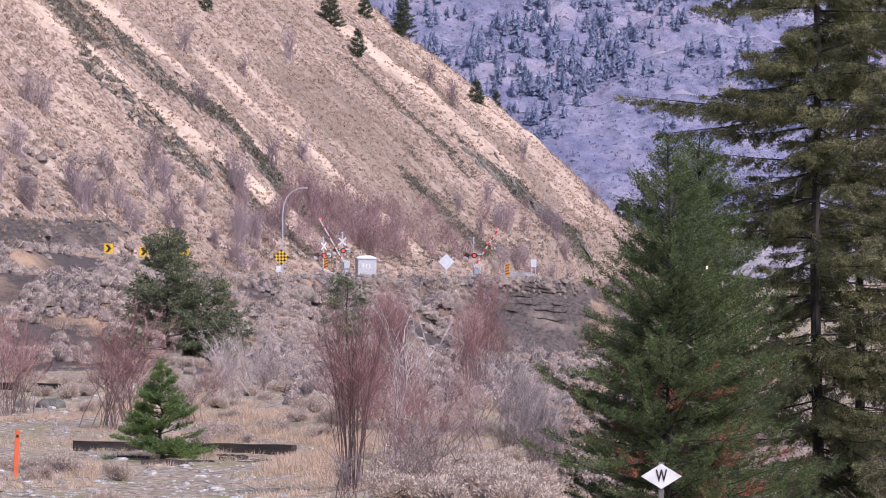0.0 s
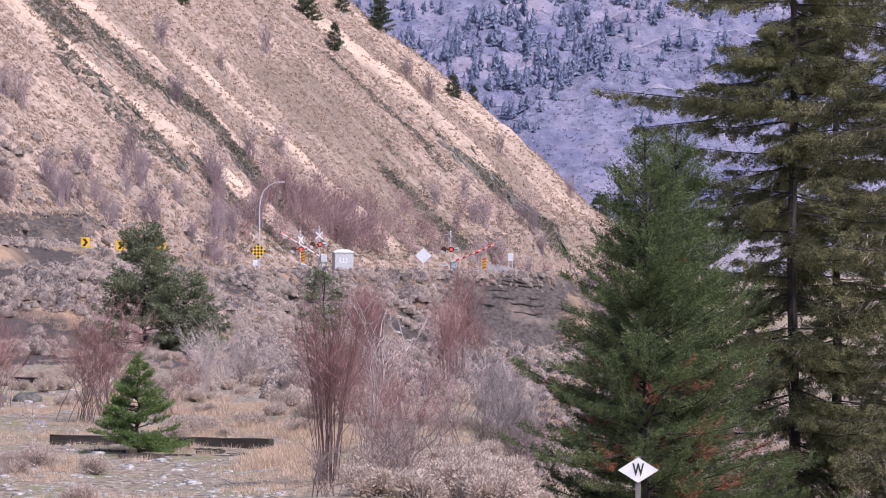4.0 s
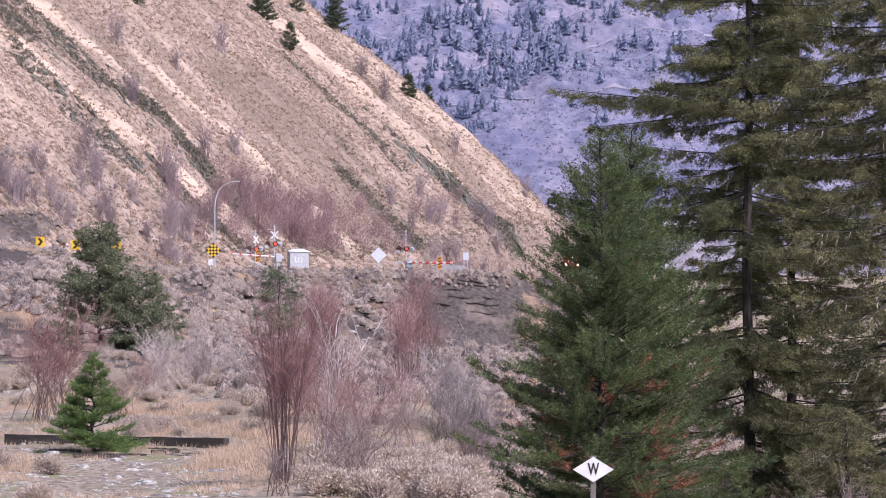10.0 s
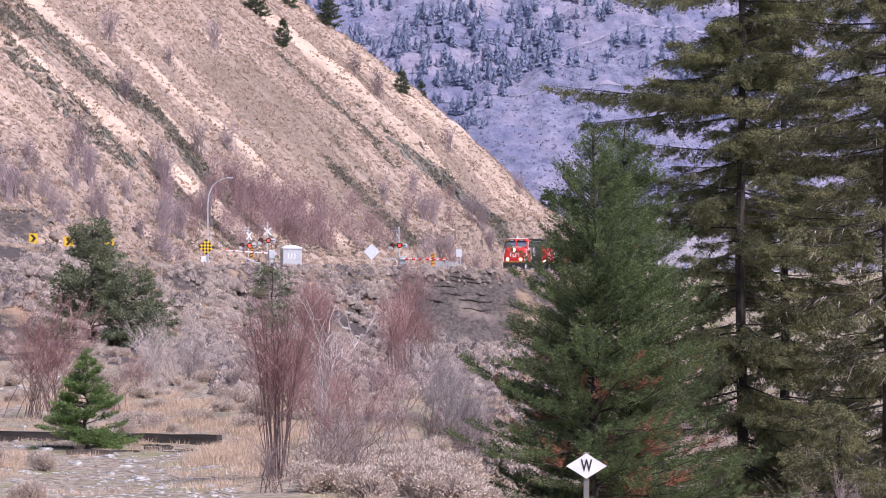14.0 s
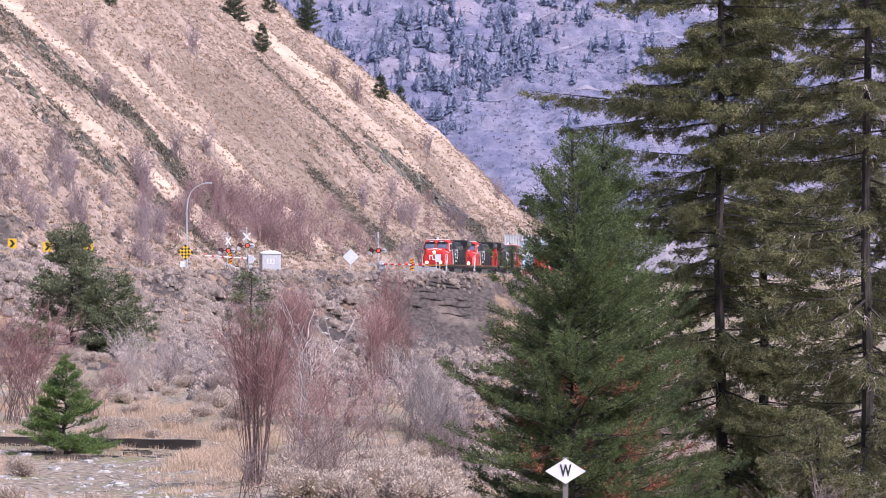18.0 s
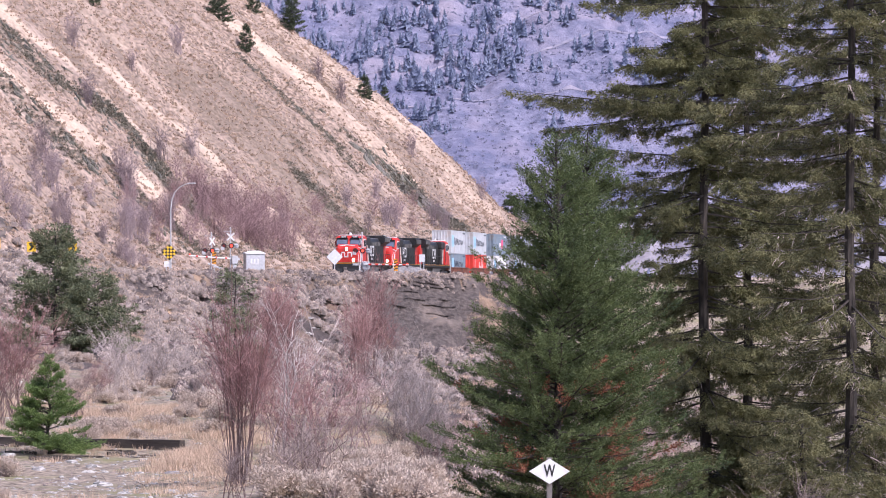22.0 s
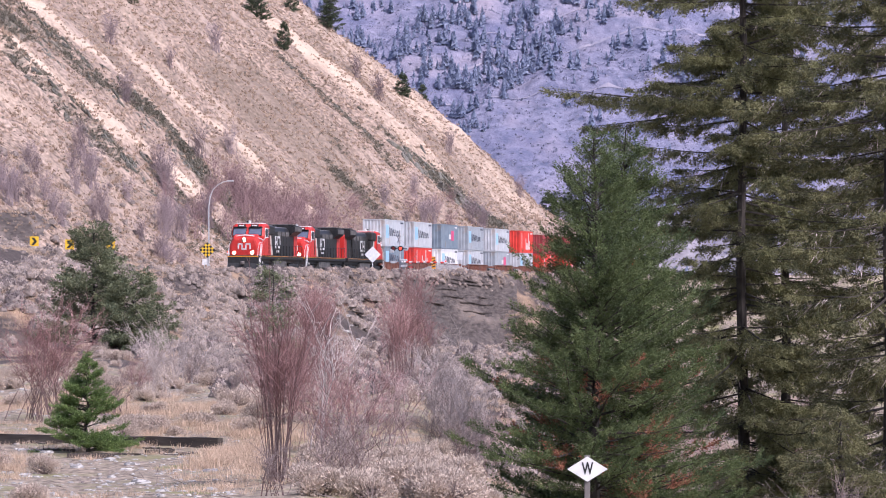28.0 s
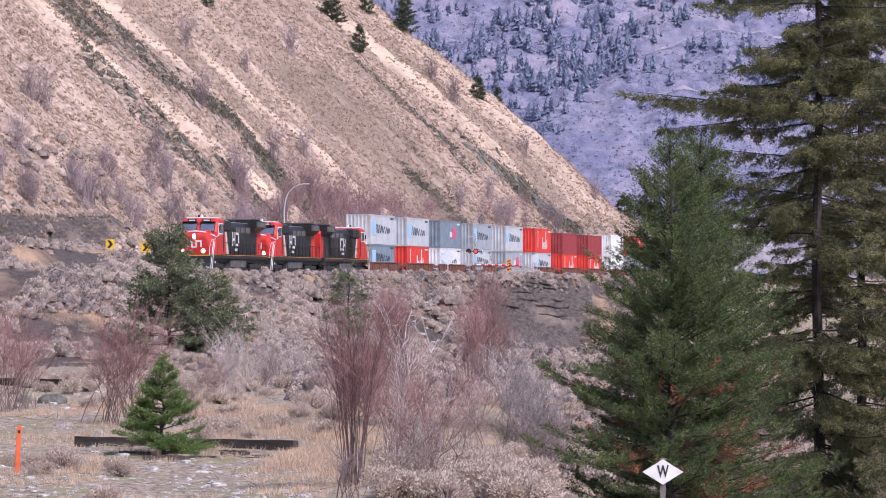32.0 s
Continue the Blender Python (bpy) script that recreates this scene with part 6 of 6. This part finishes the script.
near, far = [], []
for k in range(22):                            # broad soft clumps beside the gully
    near.append((rng.uniform(-1.2, 2.0), rng.uniform(87, 104)))
near += [(-7.5, 99.5), (-6.2, 122), (-4.5, 114.5), (-5.0, 128), (-7.0, 141), (-4.6, 150), (3.32, 66.2), (-6.5, 83.5), (-8.9, 101), (-9.2, 99), (-9.6, 103), (-3.3, 120), (-8.8, 128)]
near += [(rng.uniform(-0.4, 2.6), rng.uniform(81, 90)) for _ in range(14)]
while len(near) < 200:
    y = rng.uniform(72, 262)
    x = y * rng.uniform(-0.115, 0.10)
    if noise.noise((x * 0.13, y * 0.07, 21)) > (0.10 if x < -3 else -0.15) and not (-0.09 < x / y < -0.02 and y < 120):
        near.append((x, y))
for _ in range(95):
    y = rng.uniform(170, 265)
    near.append((y * rng.uniform(-0.112, -0.02), y))
for x, y in near:
    ob = thing("sagebrush", pose(*on_ground(x, y, 0.03), 0, 0, rng.uniform(0, 360)), "rounded grey sagebrush on dry ground", "shrub", "sagebrush")
    k = rng.uniform(0.45, 1.35)
    for name, me in zip(("foliage", "stem"), sage_meshes[rng.integers(6)]):
        part(name, me, None, ob).scale = (k, k, k * rng.uniform(0.95, 1.05))
while len(far) < 3000:
    y = rng.uniform(255, 500)
    x = y * rng.uniform(-0.112, 0.06)
    if len(far) > 1700:                        # closer on the steep face below the bench
        x = rng.uniform(-34, 4)
        y = lip_y(x) - rng.uniform(-3, 34)
    cliff = 3.5 < x < 13 and lip_y(x) - 11 < y < lip_y(x) - 0.5
    if free(x, y) and toe_x(y) - x < 13 and (not cliff or rng.random() < 0.22) and noise.noise((x * 0.25, y * 0.09, 31)) > -0.5 * rng.random() - 0.05:
        far.append((x, y, ground(x, y) - 0.05, (0.5 + 1.0 * rng.random() ** 1.5) * (0.62 if y > lip_y(x) - 6 and x > -30 else 1.0)))
for _ in range(330):                           # among the twigs along the gully
    y = rng.uniform(160, 258)
    x = y * rng.uniform(-0.034, 0.045)
    far.append((x, y, ground(x, y) - 0.05, rng.uniform(0.5, 1.3)))
for _ in range(170):                           # a fringe along the lip of the bench
    x = rng.uniform(-10, 13)
    y = lip_y(x) + rng.uniform(-1.5, 1.0)
    far.append((x, y, ground(x, y) - 0.08, rng.uniform(0.35, 0.7)))
dark = [s for s in far if noise.noise((s[0] * 0.3, s[1] * 0.12, 51)) + 0.6 * rng.random() > (0.44 if s[0] > -18 else 0.54)]
far = [s for s in far if s not in set(dark)]
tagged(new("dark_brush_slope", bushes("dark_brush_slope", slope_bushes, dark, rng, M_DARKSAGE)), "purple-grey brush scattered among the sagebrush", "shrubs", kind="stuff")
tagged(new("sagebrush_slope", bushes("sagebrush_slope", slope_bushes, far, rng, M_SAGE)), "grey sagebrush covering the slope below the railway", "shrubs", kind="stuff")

spots = []
while len(spots) < 8500:                       # brush in swathes down the hillside, thinner between them
    y = 400 * (1 + 0.85 * rng.random())
    x = toe_x(y) - rng.uniform(0, 75)
    if -0.115 < x / y < 0.06:
        c = plants(x, y)[0]
        if c > 0.25 + 0.5 * rng.random() or rng.random() < 0.012:
            spots.append((x, y, ground(x, y) - 0.05, rng.uniform(0.25, 0.5 + 0.6 * c)))
small = [np.concatenate(sage_mesh(rng, 26, 0.6, 0.6, (0.25, 0.5), solid=False)) for _ in range(5)]
tagged(new("hill_brush", tri_mesh("hill_brush", scatter(small, spots, rng), M_BRUSH)), "low grey-green brush dotted over the hillside", "shrubs", kind="stuff")

tufts = [tuft_mesh(rng, 7, 0.40, 0.34, 0.26) for _ in range(6)]
spots = []
while len(spots) < 34000:
    y = 400 * (1 + 0.85 * rng.random())
    x = toe_x(y) - rng.uniform(-9, 110)
    if -0.115 < x / y < 0.06:
        spots.append((x, y, ground(x, y), rng.uniform(0.5, 1.3)))
tagged(new("hill_grass", tri_mesh("hill_grass", scatter(tufts, spots, rng), M_HILLSTRAW)), "dry tan bunch grass on the hillside", "grass", kind="stuff")
tufts = [tuft_mesh(rng, 30, 0.24, 0.24, 0.013) for _ in range(6)]
spots = []
while len(spots) < 5200:
    y = rng.uniform(70, 270)
    x = y * rng.uniform(-0.115, 0.1)
    if noise.noise((x * 0.25, y * 0.12, 41)) > (0.05 if x > -0.03 * y else 0.10):
        spots.append((x, y, ground(x, y), rng.uniform(0.5, 1.2)))
while len(spots) < 12500:
    y = rng.uniform(255, 440)
    x = y * rng.uniform(-0.112, 0.06)
    if free(x, y) and toe_x(y) - x < 8 and noise.noise((x * 0.15, y * 0.06, 71)) > 0.05:
        spots.append((x, y, ground(x, y), rng.uniform(1.2, 2.2)))
tagged(new("dry_grass", tri_mesh("dry_grass", scatter(tufts, spots, rng), M_STRAW)), "blond dry grass between the stones", "grass", kind="stuff")

rng = np.random.default_rng(44)
n = 1300                                       # fallen twigs and dead stalks
y = rng.uniform(72, 200, n)
x = y * rng.uniform(-0.115, 0.03, n)
base = np.array([(p, q, ground(p, q) + 0.02) for p, q in zip(x, y)])
way = unit(np.stack([rng.normal(size=n), rng.normal(size=n), np.abs(rng.normal(size=n)) * 0.25], axis=1))
tagged(new("litter", tri_mesh("litter", blades(base, way, rng.uniform(0.15, 0.7, n), np.full(n, 0.022), rng), M_GREY_TWIG)), "fallen grey twigs on the gravel", "twigs", kind="stuff")
spots = []
for gx, gy, rx, ry, k in ((-9.5, 152, 2.6, 12, 520), (-12, 172, 3, 14, 420), (-2.6, 118, 1.0, 6, 300), (-6.5, 128, 1.2, 5, 200), (-5.6, 145, 1.6, 9, 420), (-3.2, 104, 0.9, 7, 420), (-4.6, 128, 1.4, 6, 300), (-12.5, 150, 1.5, 10, 220), (0.8, 96, 1.6, 6, 300), (-8.8, 104, 0.8, 5, 120)):
    for _ in range(k // 11):
        tx, ty, size = gx + rng.normal() * rx * 0.6, gy + rng.normal() * ry * 0.6, rng.uniform(0.6, 1.5)
        for _ in range(12):
            x, y = tx + rng.normal() * 0.22, ty + rng.normal() * 0.5
            spots.append((x, y, ground(x, y), size * rng.uniform(0.8, 1.2)))
tagged(new("tall_dry_grass", tri_mesh("tall_dry_grass", scatter(tufts, spots, rng), M_STRAW)), "patches of tall blond dry grass", "grass", kind="stuff")

# ---- far woods on the mountainside ----
rng = np.random.default_rng(29)
def far_tree(r):
    out = []
    for k in range(5):                         # ragged tiers of pointed boughs
        z0, w = 0.06 + 0.17 * k, 0.32 * (1 - 0.17 * k)
        for q in range(7):
            a, s = q * 0.9 + r.uniform(0, 0.9), w * r.uniform(0.5, 1.3)
            c, e = math.cos(a), math.sin(a)
            out.append([(s * c, s * e, z0 * r.uniform(0.8, 1.15)), (-0.75 * w * e, 0.75 * w * c, z0 + r.uniform(0.1, 0.22)), (0.4 * w * e, -0.4 * w * c, z0 + r.uniform(0.1, 0.34))])
    out += [[(-0.03, 0, 0), (0.03, 0, 0), (0, 0, 1.0)], [(0, -0.03, 0), (0, 0.03, 0), (0, 0, 1.0)]]
    return np.array(out)
models = [far_tree(rng) for _ in range(6)]
spots = []
while len(spots) < 2500:
    y = 1900 + 430 * rng.random()
    x = y * rng.uniform(-0.05, 0.13)
    f = noise.noise((x * 0.01, y * 0.012, 61)) + 0.5 * noise.noise((x * 0.05, y * 0.05, 62))
    if (f + 1.5 * ((y - 1900) / 430 - 0.66) > 0.0 and rng.random() < 0.5) or rng.random() < 0.03:
        spots.append((x, y, mountain_z(x, y) - 0.5, 3.0 + 8.0 * rng.random() ** 1.5))
tagged(new("far_woods", tri_mesh("far_woods", scatter(models, spots, rng), M_HAZYTREE)), "scattered conifers, hazed pale blue in colour, on the distant mountainside", "trees", kind="stuff")
spots = []
while len(spots) < 9000:
    y = 1905 + 330 * rng.random()
    x = y * rng.uniform(-0.03, 0.12)
    spots.append((x, y, mountain_z(x, y) - 0.2, rng.uniform(0.5, 1.0)))
dots = [tuft_mesh(rng, 5, 1.6, 0.8, 1.2) for _ in range(5)]
tagged(new("hazy_far_scrub", tri_mesh("hazy_far_scrub", scatter(dots, spots, rng), M_HAZYSCRUB)), "low scrub, haze blue in colour, speckling the distant mountainside", "shrubs", kind="stuff")


# ---- what moves ----
def motions():
    for ob, behind, back in TRAIN:
        lift = Matrix.Translation((0, 0, ob.get("lift", 0.0)))
        walk(ob, [(t, on_track(S_NOSE_END + behind + SPEED * (32.0 - t), back) @ lift) for t in (0, 4, 8, 12, 16, 20, 24, 28, 32)])
    for arm, base, turn, angles in GATES:
        walk(arm, [(t, pose(0, 0, base, 0, 0, turn) @ pose(0, 0, 0, 0, -a, 0)) for t, a in angles])


motions()
